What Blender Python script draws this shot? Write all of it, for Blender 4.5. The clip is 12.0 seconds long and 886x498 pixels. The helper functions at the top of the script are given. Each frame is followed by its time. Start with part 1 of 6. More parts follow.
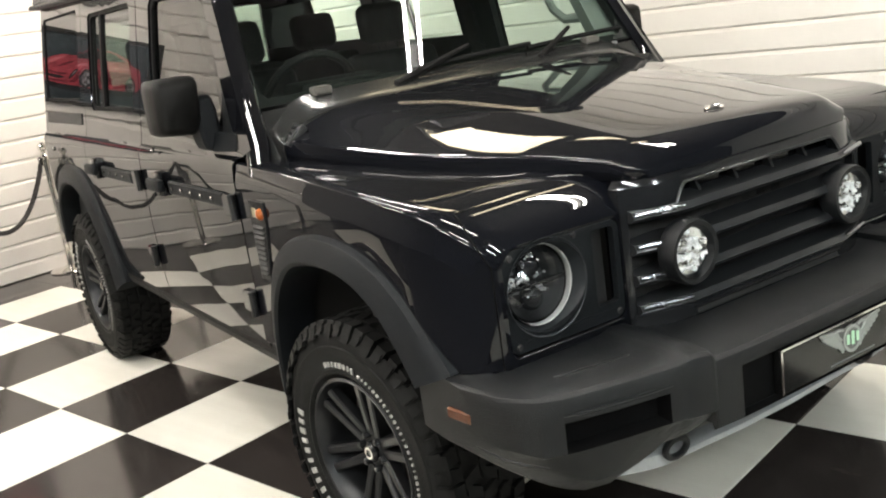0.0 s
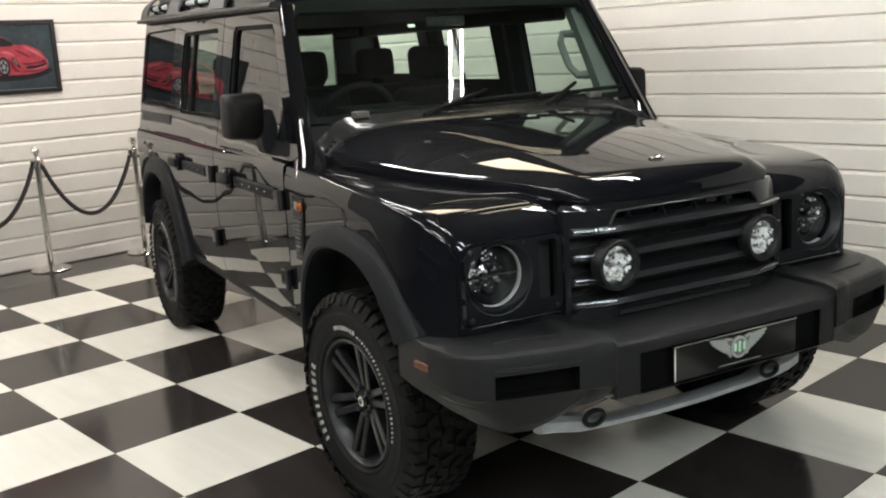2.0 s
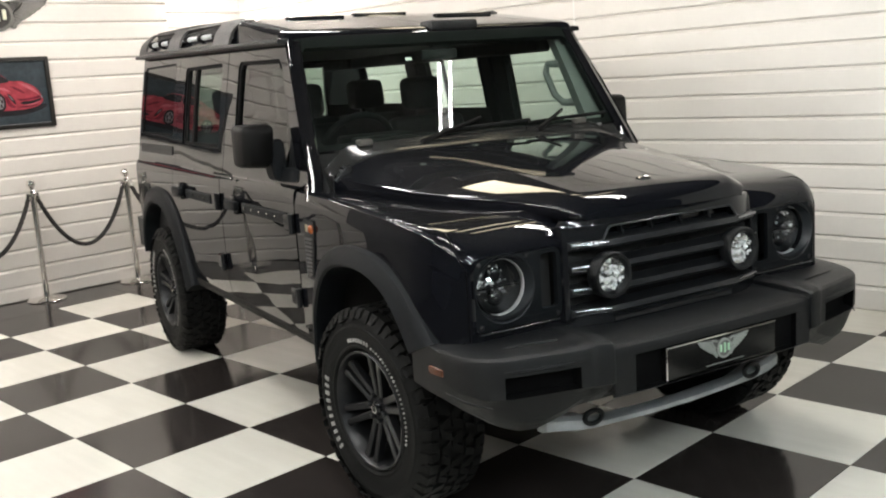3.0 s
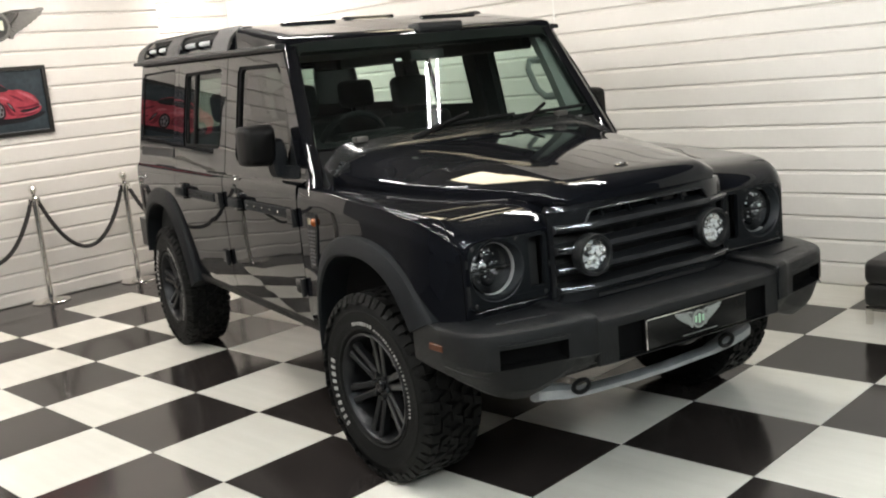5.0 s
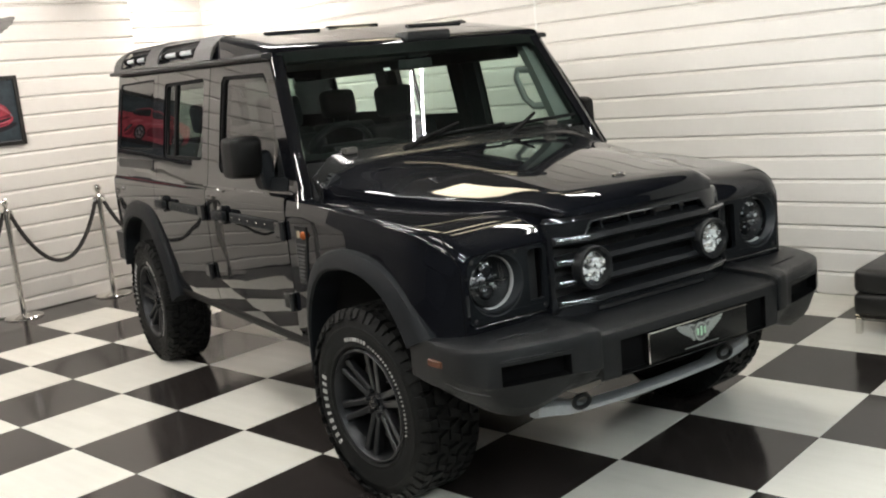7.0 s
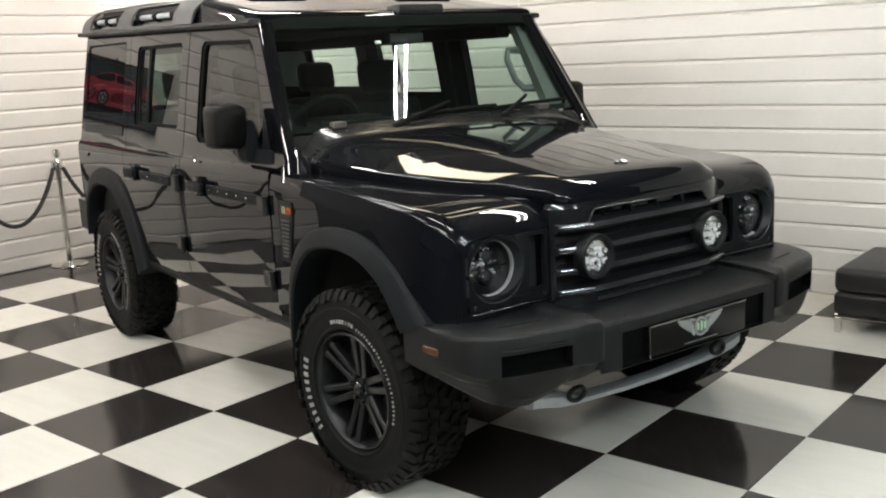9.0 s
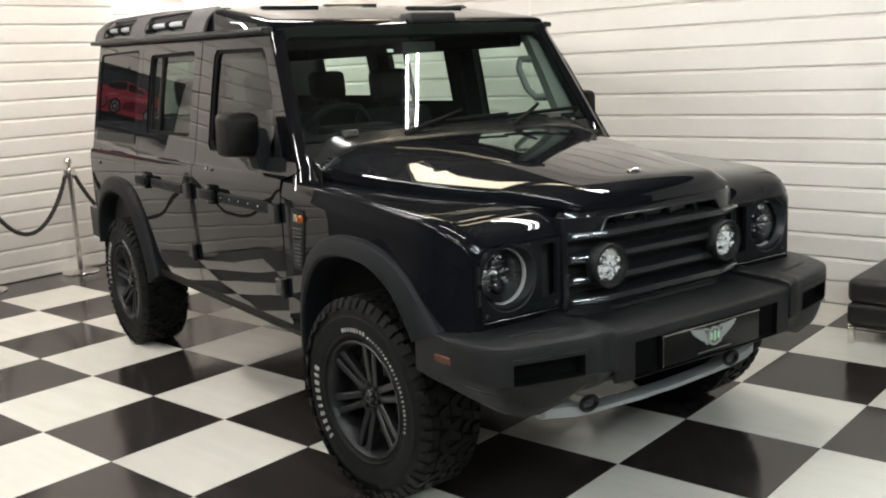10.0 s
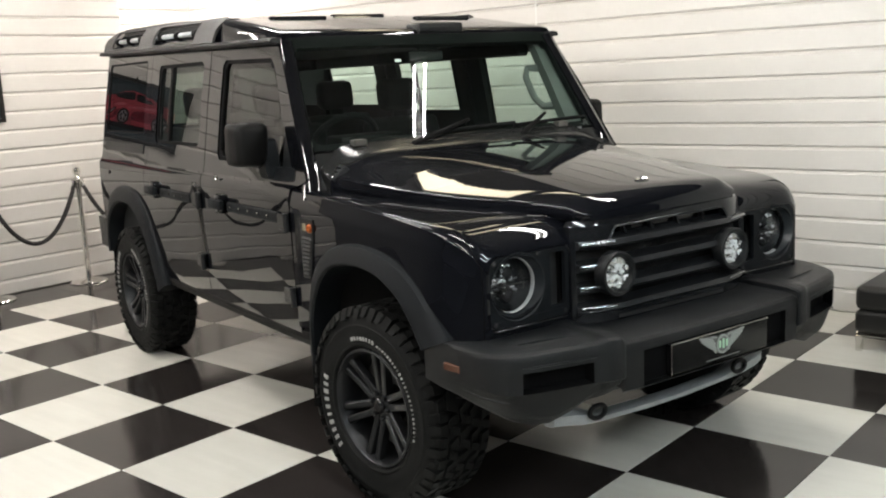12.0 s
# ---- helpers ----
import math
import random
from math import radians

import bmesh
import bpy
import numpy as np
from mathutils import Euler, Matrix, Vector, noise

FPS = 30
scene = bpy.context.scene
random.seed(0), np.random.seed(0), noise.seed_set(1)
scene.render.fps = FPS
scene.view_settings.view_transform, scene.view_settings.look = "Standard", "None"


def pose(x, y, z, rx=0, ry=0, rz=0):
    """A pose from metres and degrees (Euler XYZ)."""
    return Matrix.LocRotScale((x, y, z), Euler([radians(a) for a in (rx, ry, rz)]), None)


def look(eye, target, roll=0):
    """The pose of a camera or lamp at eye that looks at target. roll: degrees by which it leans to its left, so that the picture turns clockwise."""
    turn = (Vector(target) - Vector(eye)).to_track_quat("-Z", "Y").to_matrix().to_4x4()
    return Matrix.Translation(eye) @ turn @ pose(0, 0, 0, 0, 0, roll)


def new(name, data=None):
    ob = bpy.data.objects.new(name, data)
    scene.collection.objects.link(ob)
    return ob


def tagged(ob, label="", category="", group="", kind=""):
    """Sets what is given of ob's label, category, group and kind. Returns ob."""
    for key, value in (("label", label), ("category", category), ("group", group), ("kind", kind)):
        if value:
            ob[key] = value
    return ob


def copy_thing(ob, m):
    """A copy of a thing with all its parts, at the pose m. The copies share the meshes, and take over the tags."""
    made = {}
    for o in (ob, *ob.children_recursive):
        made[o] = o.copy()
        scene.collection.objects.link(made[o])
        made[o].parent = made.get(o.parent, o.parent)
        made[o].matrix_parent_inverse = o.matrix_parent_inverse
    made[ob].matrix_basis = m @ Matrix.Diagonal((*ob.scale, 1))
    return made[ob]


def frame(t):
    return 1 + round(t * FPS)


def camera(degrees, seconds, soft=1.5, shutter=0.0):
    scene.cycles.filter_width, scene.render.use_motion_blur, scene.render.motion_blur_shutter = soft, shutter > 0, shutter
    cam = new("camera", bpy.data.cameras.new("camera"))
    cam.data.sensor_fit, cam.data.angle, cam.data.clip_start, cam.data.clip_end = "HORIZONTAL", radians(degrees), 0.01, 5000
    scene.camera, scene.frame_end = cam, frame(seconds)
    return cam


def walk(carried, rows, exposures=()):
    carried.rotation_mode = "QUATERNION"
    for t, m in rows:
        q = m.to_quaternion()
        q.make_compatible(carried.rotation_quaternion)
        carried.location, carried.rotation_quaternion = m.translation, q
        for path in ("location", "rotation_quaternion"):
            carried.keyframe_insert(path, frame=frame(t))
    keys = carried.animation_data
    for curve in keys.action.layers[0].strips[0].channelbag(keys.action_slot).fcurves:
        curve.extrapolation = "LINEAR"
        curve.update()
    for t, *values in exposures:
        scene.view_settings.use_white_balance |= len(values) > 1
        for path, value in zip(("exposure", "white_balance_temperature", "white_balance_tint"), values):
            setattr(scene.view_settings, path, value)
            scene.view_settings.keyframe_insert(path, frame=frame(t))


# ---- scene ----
from mathutils import geometry

cam = camera(49.5, 12.0, soft=2.0)
PATH = [
    (0, (2.534, -1.17, 1.584), (1.188, 0.227, 1.096), -8.4),
    (0.5, (2.675, -1.18, 1.581), (1.246, 0.137, 1.106), -5.4),
    (1, (2.832, -1.342, 1.596), (1.422, 0.016, 1.187), -2.1),
    (1.5, (3.017, -1.439, 1.623), (1.549, -0.131, 1.259), -3.8),
    (2, (3.217, -1.53, 1.624), (1.77, -0.211, 1.213), -3.1),
    (2.5, (3.312, -1.635, 1.636), (1.881, -0.282, 1.284), -3.4),
    (3, (3.328, -1.802, 1.641), (1.915, -0.432, 1.284), -3.9),
    (3.2, (3.334, -1.855, 1.646), (1.933, -0.476, 1.269), -4.2),
    (5, (3.511, -2.023, 1.663), (2.117, -0.638, 1.294), -5.5),
    (5.5, (3.518, -2.018, 1.661), (2.119, -0.636, 1.299), -5.9),
    (6, (3.513, -2.011, 1.665), (2.098, -0.645, 1.304), -6.4),
    (6.5, (3.48, -2.013, 1.664), (2.069, -0.639, 1.315), -5.7),
    (7, (3.379, -2.025, 1.669), (2.028, -0.594, 1.314), -5.6),
    (7.2, (3.335, -2.03, 1.665), (1.983, -0.604, 1.294), -5.6),
    (8.8, (3.163, -2.03, 1.652), (1.89, -0.537, 1.268), -2.75),
    (9, (3.158, -2.032, 1.655), (1.887, -0.54, 1.257), -2.8),
    (9.5, (3.147, -2.036, 1.654), (1.869, -0.546, 1.273), -2.7),
    (10, (3.144, -2.032, 1.648), (1.857, -0.549, 1.271), -2.7),
    (10.5, (3.145, -2.035, 1.652), (1.854, -0.554, 1.278), -2.8),
    (11, (3.146, -2.047, 1.657), (1.856, -0.563, 1.291), -2.9),
    (11.5, (3.143, -2.046, 1.659), (1.851, -0.563, 1.298), -3.0),
    (12, (3.146, -2.051, 1.654), (1.848, -0.572, 1.294), -2.9),
]
walk(cam, [(t, look(eye, target, roll)) for t, eye, target, roll in PATH], [(0.0, 0.64, 6750, 10), (0.5, 0.04, 6780, 10), (1.0, -0.05, 6750, 10), (1.5, -0.03, 6650, 10), (2.5, 0.04, 6500, 10), (7.0, 0.04, 6500, 10), (9.0, 0.0, 6480, 10), (12.0, 0.0, 6480, 10)])

# ---- world, lights, exposure ----
world = bpy.data.worlds.new("room_dark")
scene.world = world
world.use_nodes = True
world.node_tree.nodes["Background"].inputs[0].default_value = (0.9, 0.95, 1.0, 1)
world.node_tree.nodes["Background"].inputs[1].default_value = 0.02

TILE = 0.61
WALL_X, WALL_Y = -4.85, 4.2
RIGHT_X, FRONT_Y = 6.6, -7.2
CEIL = 3.3
LAMP_Z = 2.72
TUBE_POWER = 138.0


# ---- materials ----
def node_mat(name):
    m = bpy.data.materials.new(name)
    m.use_nodes = True
    nt = m.node_tree
    return m, nt, nt.nodes["Principled BSDF"]


def add(nt, kind, **values):
    n = nt.nodes.new(kind)
    for k, v in values.items():
        n.inputs[k].default_value = v
    return n


def noise_tex(nt, scale, detail=4.0, rough=0.6, coords="Object"):
    tc = nt.nodes.new("ShaderNodeTexCoord")
    t = nt.nodes.new("ShaderNodeTexNoise")
    t.inputs["Scale"].default_value, t.inputs["Detail"].default_value, t.inputs["Roughness"].default_value = scale, detail, rough
    nt.links.new(tc.outputs[coords], t.inputs["Vector"])
    return t


def ramp(nt, src, stops):
    r = nt.nodes.new("ShaderNodeValToRGB")
    els = r.color_ramp.elements
    while len(els) < len(stops):
        els.new(0.5)
    for e, (p, c) in zip(els, stops):
        e.position, e.color = p, (*c, 1) if len(c) == 3 else c
    nt.links.new(src, r.inputs[0])
    return r


def surface(name, color, rough=0.5, metal=0.0, coat=0.0, vary=0.25, scale=9.0, bump=0.0, bump_scale=300.0, rough_vary=0.08, spec=0.5, coat_rough=0.03):
    """A material whose colour and gloss vary softly at two scales, with an optional fine relief."""
    m, nt, b = node_mat(name)
    big, small = noise_tex(nt, scale), noise_tex(nt, scale * 11, 3.0)
    mix = nt.nodes.new("ShaderNodeMath")
    mix.operation = "MULTIPLY_ADD"
    mix.inputs[1].default_value = 0.35
    nt.links.new(small.outputs["Fac"], mix.inputs[0])
    half = nt.nodes.new("ShaderNodeMath")
    half.operation = "MULTIPLY"
    half.inputs[1].default_value = 0.65
    nt.links.new(big.outputs["Fac"], half.inputs[0])
    nt.links.new(half.outputs[0], mix.inputs[2])
    r = ramp(nt, mix.outputs[0], [(0.3, tuple(c * (1 - vary) for c in color)), (0.7, tuple(min(1, c * (1 + vary)) for c in color))])
    nt.links.new(r.outputs[0], b.inputs["Base Color"])
    rr = nt.nodes.new("ShaderNodeMapRange")
    rr.inputs["To Min"].default_value, rr.inputs["To Max"].default_value = max(0.0, rough - rough_vary), min(1, rough + rough_vary)
    nt.links.new(mix.outputs[0], rr.inputs["Value"])
    nt.links.new(rr.outputs[0], b.inputs["Roughness"])
    b.inputs["Metallic"].default_value = metal
    b.inputs["Specular IOR Level"].default_value = spec
    b.inputs["Coat Weight"].default_value, b.inputs["Coat Roughness"].default_value = coat, coat_rough
    if bump:
        fine = noise_tex(nt, bump_scale, 2.0)
        bp = nt.nodes.new("ShaderNodeBump")
        bp.inputs["Strength"].default_value, bp.inputs["Distance"].default_value = bump, 0.002
        nt.links.new(fine.outputs["Fac"], bp.inputs["Height"])
        nt.links.new(bp.outputs[0], b.inputs["Normal"])
    return m


def glow(name, color, strength):
    m, nt, b = node_mat(name)
    b.inputs["Base Color"].default_value = (0.9, 0.9, 0.9, 1)
    b.inputs["Emission Color"].default_value = (*color, 1)
    b.inputs["Emission Strength"].default_value = strength
    return m


def glass_mat(name, tint, gloss=0.06, rough=0.0):
    m, nt, b = node_mat(name)
    nt.nodes.remove(b)
    out = nt.nodes["Material Output"]
    facing = nt.nodes.new("ShaderNodeLayerWeight")
    facing.inputs["Blend"].default_value = 0.5
    power = nt.nodes.new("ShaderNodeMath")
    power.operation = "POWER"
    power.inputs[1].default_value = 5.0
    nt.links.new(facing.outputs["Facing"], power.inputs[0])
    fres = nt.nodes.new("ShaderNodeMath")
    fres.operation = "MULTIPLY_ADD"
    fres.inputs[1].default_value, fres.inputs[2].default_value = 0.85 - gloss, gloss
    nt.links.new(power.outputs[0], fres.inputs[0])
    tr = add(nt, "ShaderNodeBsdfTransparent", Color=(*tint, 1))
    gl = add(nt, "ShaderNodeBsdfGlossy", Color=(1, 1, 1, 1), Roughness=rough)
    mx = nt.nodes.new("ShaderNodeMixShader")
    nt.links.new(fres.outputs[0], mx.inputs[0])
    nt.links.new(tr.outputs[0], mx.inputs[1])
    nt.links.new(gl.outputs[0], mx.inputs[2])
    nt.links.new(mx.outputs[0], out.inputs[0])
    return m


PAINT = surface("black_car_paint", (0.0026, 0.0028, 0.0038), 0.5, coat=1.0, vary=0.12, scale=3.0, spec=0.012, coat_rough=0.0)
nt = PAINT.node_tree
wave, wave_bump = noise_tex(nt, 3.0, 1.0), nt.nodes.new("ShaderNodeBump")
wave_bump.inputs["Strength"].default_value, wave_bump.inputs["Distance"].default_value = 0.42, 0.004
nt.links.new(wave.outputs["Fac"], wave_bump.inputs["Height"])
nt.nodes["Principled BSDF"].inputs["Coat IOR"].default_value = 1.46
for slot in ("Normal", "Coat Normal"):
    nt.links.new(wave_bump.outputs[0], nt.nodes["Principled BSDF"].inputs[slot])
SMOOTH_PAINT = surface("black_car_paint_smooth", (0.0034, 0.0038, 0.0054), 0.5, coat=1.0, vary=0.12, scale=3.0, spec=0.012, coat_rough=0.0)
SMOOTH_PAINT.node_tree.nodes["Principled BSDF"].inputs["Coat IOR"].default_value = 1.44
WING_PAINT = surface("black_wing_paint", (0.0034, 0.0038, 0.0054), 0.5, coat=1.0, vary=0.12, scale=3.0, spec=0.012, coat_rough=0.012)
WING_PAINT.node_tree.nodes["Principled BSDF"].inputs["Coat IOR"].default_value = 1.38
PLASTIC = surface("textured_black_plastic", (0.0038, 0.0045, 0.0053), 0.40, vary=0.5, scale=30.0, bump=0.9, bump_scale=380.0, spec=0.33, rough_vary=0.14)
GREY_PLASTIC = surface("dark_grey_moulded_plastic", (0.0068, 0.0080, 0.0094), 0.50, spec=0.13, vary=0.3, bump=0.7, bump_scale=300.0)
GLOSS_BLACK = surface("gloss_black_plastic", (0.008, 0.0085, 0.0095), 0.10, vary=0.15, scale=5.0, rough_vary=0.04)
SATIN_BLACK = surface("satin_black_plastic", (0.020, 0.023, 0.026), 0.34, vary=0.2, scale=8.0)
RUBBER = surface("tyre_rubber", (0.0085, 0.0088, 0.0086), 0.56, vary=0.6, scale=22.0, bump=0.8, bump_scale=260.0, spec=0.10, rough_vary=0.16)
# darker black that paints the shade inside bumper recesses, also the shut line
RECESS_SHADE = surface("recess_shade_plastic", (0.0030, 0.0030, 0.0032), 0.7, vary=0.3, spec=0.06)
SEAL_DARK = surface("dull_black_housing", (0.0048, 0.0047, 0.0046), 0.46, vary=0.35, scale=20.0, bump=0.6, bump_scale=320.0, spec=0.13)
SEAL = surface("rubber_seal", (0.006, 0.006, 0.0062), 0.7, vary=0.2, spec=0.08)
WHITE_RUBBER = surface("white_letter_rubber", (0.31, 0.306, 0.295), 0.6, vary=0.3, scale=60.0)
RIM = surface("dark_alloy", (0.020, 0.0212, 0.0232), 0.34, metal=0.6, vary=0.2, scale=20.0)
CHROME = surface("polished_chrome", (0.78, 0.76, 0.73), 0.09, metal=1.0, vary=0.06, rough_vary=0.04)
SILVER = surface("satin_silver_paint", (0.44, 0.465, 0.475), 0.45, metal=0.2, vary=0.18, scale=14.0)
DARK = surface("unlit_underbody", (0.012, 0.012, 0.012), 0.8, vary=0.3)
TRIM = surface("dark_interior_trim", (0.022, 0.023, 0.023), 0.65, vary=0.25, bump=0.3, bump_scale=380.0, spec=0.12)
DASH = surface("matt_black_dashboard", (0.008, 0.0083, 0.0083), 0.7, vary=0.25, bump=0.3, bump_scale=380.0, spec=0.1)
TRIM_GREY = surface("grey_interior_trim", (0.12, 0.125, 0.118), 0.6, vary=0.12, bump=0.2, bump_scale=380.0)
SEAT_CLOTH = surface("charcoal_seat_cloth", (0.016, 0.016, 0.0165), 0.85, vary=0.3, scale=30.0, bump=0.5, bump_scale=600.0, spec=0.1)
PLATE_BLACK = surface("black_plate_acrylic", (0.005, 0.005, 0.005), 0.12, vary=0.1, spec=0.35)
GLASS = glass_mat("clear_car_glass", (0.78, 0.89, 0.84), 0.05)
# near-side glass: the dim cabin behind it is put into the tint
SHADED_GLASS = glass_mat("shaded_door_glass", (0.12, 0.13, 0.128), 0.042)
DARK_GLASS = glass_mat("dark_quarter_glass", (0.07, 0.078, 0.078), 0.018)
PRIVACY = glass_mat("tinted_side_glass", (0.50, 0.56, 0.53), 0.036)
LENS = glass_mat("lamp_lens", (0.94, 0.95, 0.96), 0.035)
AMBER = surface("amber_lens", (0.25, 0.060, 0.012), 0.2, vary=0.15, scale=40.0)
DULL_AMBER = surface("dull_amber_reflector", (0.075, 0.026, 0.012), 0.25, vary=0.2, scale=60.0)
# plain white that stands in for glints in the lamp reflectors
GLINT_WHITE = surface("white_lamp_glint", (0.88, 0.88, 0.87), 0.30, metal=0.15, vary=0.1)
BAR_GREY = surface("grey_bar", (0.20, 0.20, 0.205), 0.4, metal=0.4, vary=0.15)
REFLECTOR = surface("lamp_reflector", (0.85, 0.85, 0.84), 0.06, metal=1.0, vary=0.04, rough_vary=0.03)
CLAD = surface("white_pvc_cladding", (0.655, 0.627, 0.590), 0.38, vary=0.035, scale=2.5, rough_vary=0.06)
TRIM_WHITE = surface("white_trim", (0.74, 0.73, 0.70), 0.42, vary=0.04, scale=4.0)
# colour of two unseen walls, picked for a cool sheen on gloss parts
COOL_SHEEN_WALL = surface("cool_sheen_wall", (0.060, 0.067, 0.078), 0.7, vary=0.15, scale=2.0)
PLASTER = surface("dark_painted_wall", (0.14, 0.137, 0.134), 0.7, vary=0.10, scale=2.0)
ROPE = surface("black_braided_rope", (0.018, 0.016, 0.015), 0.7, vary=0.4, scale=50.0, bump=0.6, bump_scale=400.0)
LEATHER = surface("black_leather", (0.012, 0.0115, 0.011), 0.42, vary=0.2, scale=12.0, bump=0.5, bump_scale=220.0)
FRAME_BLACK = surface("black_picture_frame", (0.012, 0.011, 0.010), 0.35, vary=0.2)
BRONZE = surface("weathered_pewter", (0.10, 0.097, 0.090), 0.42, metal=0.5, vary=0.4, scale=25.0)
PALE_METAL = surface("pale_printed_silver", (0.26, 0.275, 0.255), 0.4, vary=0.3, scale=60.0)
PALE_GREEN = surface("pale_green_enamel", (0.42, 0.66, 0.46), 0.4, vary=0.08)
TUBE = glow("fluorescent_tube", (1.0, 0.978, 0.93), TUBE_POWER)
FILL_COOL = glow("cool_fill_tube", (0.90, 0.985, 1.0), TUBE_POWER * 1.6)
FILL_WARM = glow("warm_fill_tube", (1.0, 0.93, 0.86), TUBE_POWER * 1.10)
COWL = surface("satin_cowl_plastic", (0.014, 0.0145, 0.0145), 0.20, vary=0.15, scale=6.0, rough_vary=0.03, spec=0.40)
BADGE_GOLD = surface("pale_yellow_badge", (0.36, 0.31, 0.20), 0.35, metal=0.3, vary=0.2, scale=60.0)
BRACKET = surface("dull_grey_bracket", (0.09, 0.085, 0.078), 0.4, metal=0.3, vary=0.3, scale=40.0)
FRIT = surface("black_glass_border", (0.010, 0.0105, 0.0105), 0.8, vary=0.2, spec=0.05)
BAND_GREY = surface("mid_grey_textured_plastic", (0.050, 0.049, 0.048), 0.5, vary=0.25, scale=20.0, bump=0.6, bump_scale=300.0)
BATTEN = surface("grey_enamel_batten", (0.12, 0.12, 0.118), 0.4, vary=0.05)
CEIL_DARK = surface("dark_ceiling_board", (0.024, 0.0235, 0.0225), 0.8, vary=0.25, scale=1.2)
ROOFLIGHT = glow("yellowed_diffuser", (1.0, 0.86, 0.60), 8.0)


def tile_mat(name, a, b, rough, spec=0.5):
    """Polished stone-look tile: streaks along one axis, random per tile."""
    m, nt, bs = node_mat(name)
    tc = nt.nodes.new("ShaderNodeTexCoord")
    oi = nt.nodes.new("ShaderNodeObjectInfo")
    mp = nt.nodes.new("ShaderNodeMapping")
    mp.inputs["Scale"].default_value = (1.6, 16.0, 1.0)
    off = nt.nodes.new("ShaderNodeVectorMath")
    off.operation = "MULTIPLY_ADD"
    off.inputs[1].default_value = (7.0, 13.0, 3.0)
    comb = nt.nodes.new("ShaderNodeCombineXYZ")
    for k in range(3):
        nt.links.new(oi.outputs["Random"], comb.inputs[k])
    nt.links.new(comb.outputs[0], off.inputs[0])
    nt.links.new(tc.outputs["Object"], off.inputs[2])
    nt.links.new(off.outputs[0], mp.inputs["Vector"])
    n1 = nt.nodes.new("ShaderNodeTexNoise")
    n1.inputs["Scale"].default_value, n1.inputs["Detail"].default_value = 1.0, 5.0
    nt.links.new(mp.outputs[0], n1.inputs["Vector"])
    n2 = noise_tex(nt, 3.0, 6.0)
    mixn = nt.nodes.new("ShaderNodeMath")
    mixn.operation = "MULTIPLY_ADD"
    mixn.inputs[1].default_value = 0.55
    nt.links.new(n1.outputs["Fac"], mixn.inputs[0])
    h2 = nt.nodes.new("ShaderNodeMath")
    h2.operation = "MULTIPLY"
    h2.inputs[1].default_value = 0.45
    nt.links.new(n2.outputs["Fac"], h2.inputs[0])
    nt.links.new(h2.outputs[0], mixn.inputs[2])
    r = ramp(nt, mixn.outputs[0], [(0.30, a), (0.72, b)])
    hsv = nt.nodes.new("ShaderNodeHueSaturation")
    mr = nt.nodes.new("ShaderNodeMapRange")
    mr.inputs["To Min"].default_value, mr.inputs["To Max"].default_value = 0.88, 1.1
    nt.links.new(oi.outputs["Random"], mr.inputs["Value"])
    nt.links.new(mr.outputs[0], hsv.inputs["Value"])
    nt.links.new(r.outputs[0], hsv.inputs["Color"])
    nt.links.new(hsv.outputs[0], bs.inputs["Base Color"])
    rr = nt.nodes.new("ShaderNodeMapRange")
    rr.inputs["To Min"].default_value, rr.inputs["To Max"].default_value = rough - 0.04, rough + 0.07
    nt.links.new(n2.outputs["Fac"], rr.inputs["Value"])
    nt.links.new(rr.outputs[0], bs.inputs["Roughness"])
    bs.inputs["Specular IOR Level"].default_value = spec
    return m


TILE_WHITE = tile_mat("white_polished_tile", (0.68, 0.665, 0.60), (0.785, 0.77, 0.70), 0.12)
TILE_BLACK = tile_mat("black_polished_tile", (0.0155, 0.0134, 0.0130), (0.038, 0.032, 0.0295), 0.12, 0.36)
CARPET = surface("charcoal_carpet", (0.045, 0.044, 0.043), 0.95, vary=0.3, scale=30.0, bump=0.6, bump_scale=500.0)
GROUT = surface("grey_grout", (0.09, 0.085, 0.08), 0.85, vary=0.2, scale=20.0)


# ---- mesh helpers ----
def link_mesh(name, bm, mats, parent=None, label="", angle=32.0):
    bmesh.ops.recalc_face_normals(bm, faces=bm.faces)
    lim = math.radians(angle)
    for f in bm.faces:
        f.smooth = True
    for e in bm.edges:
        e.smooth = not (len(e.link_faces) == 2 and e.calc_face_angle(0) > lim)
    me = bpy.data.meshes.new(name)
    bm.to_mesh(me)
    bm.free()
    for m in mats if isinstance(mats, (list, tuple)) else [mats]:
        me.materials.append(m)
    ob = new(name, me)
    if parent is not None:
        ob.parent = parent
    if label:
        tagged(ob, label)
    return ob


def part(name, bm, mats, parent, label="", angle=32.0):
    return link_mesh(name, bm, mats, parent, label, angle)


def share(name, me, parent, m):
    ob = new(name, me)
    ob.parent = parent
    ob.matrix_basis = m
    return ob


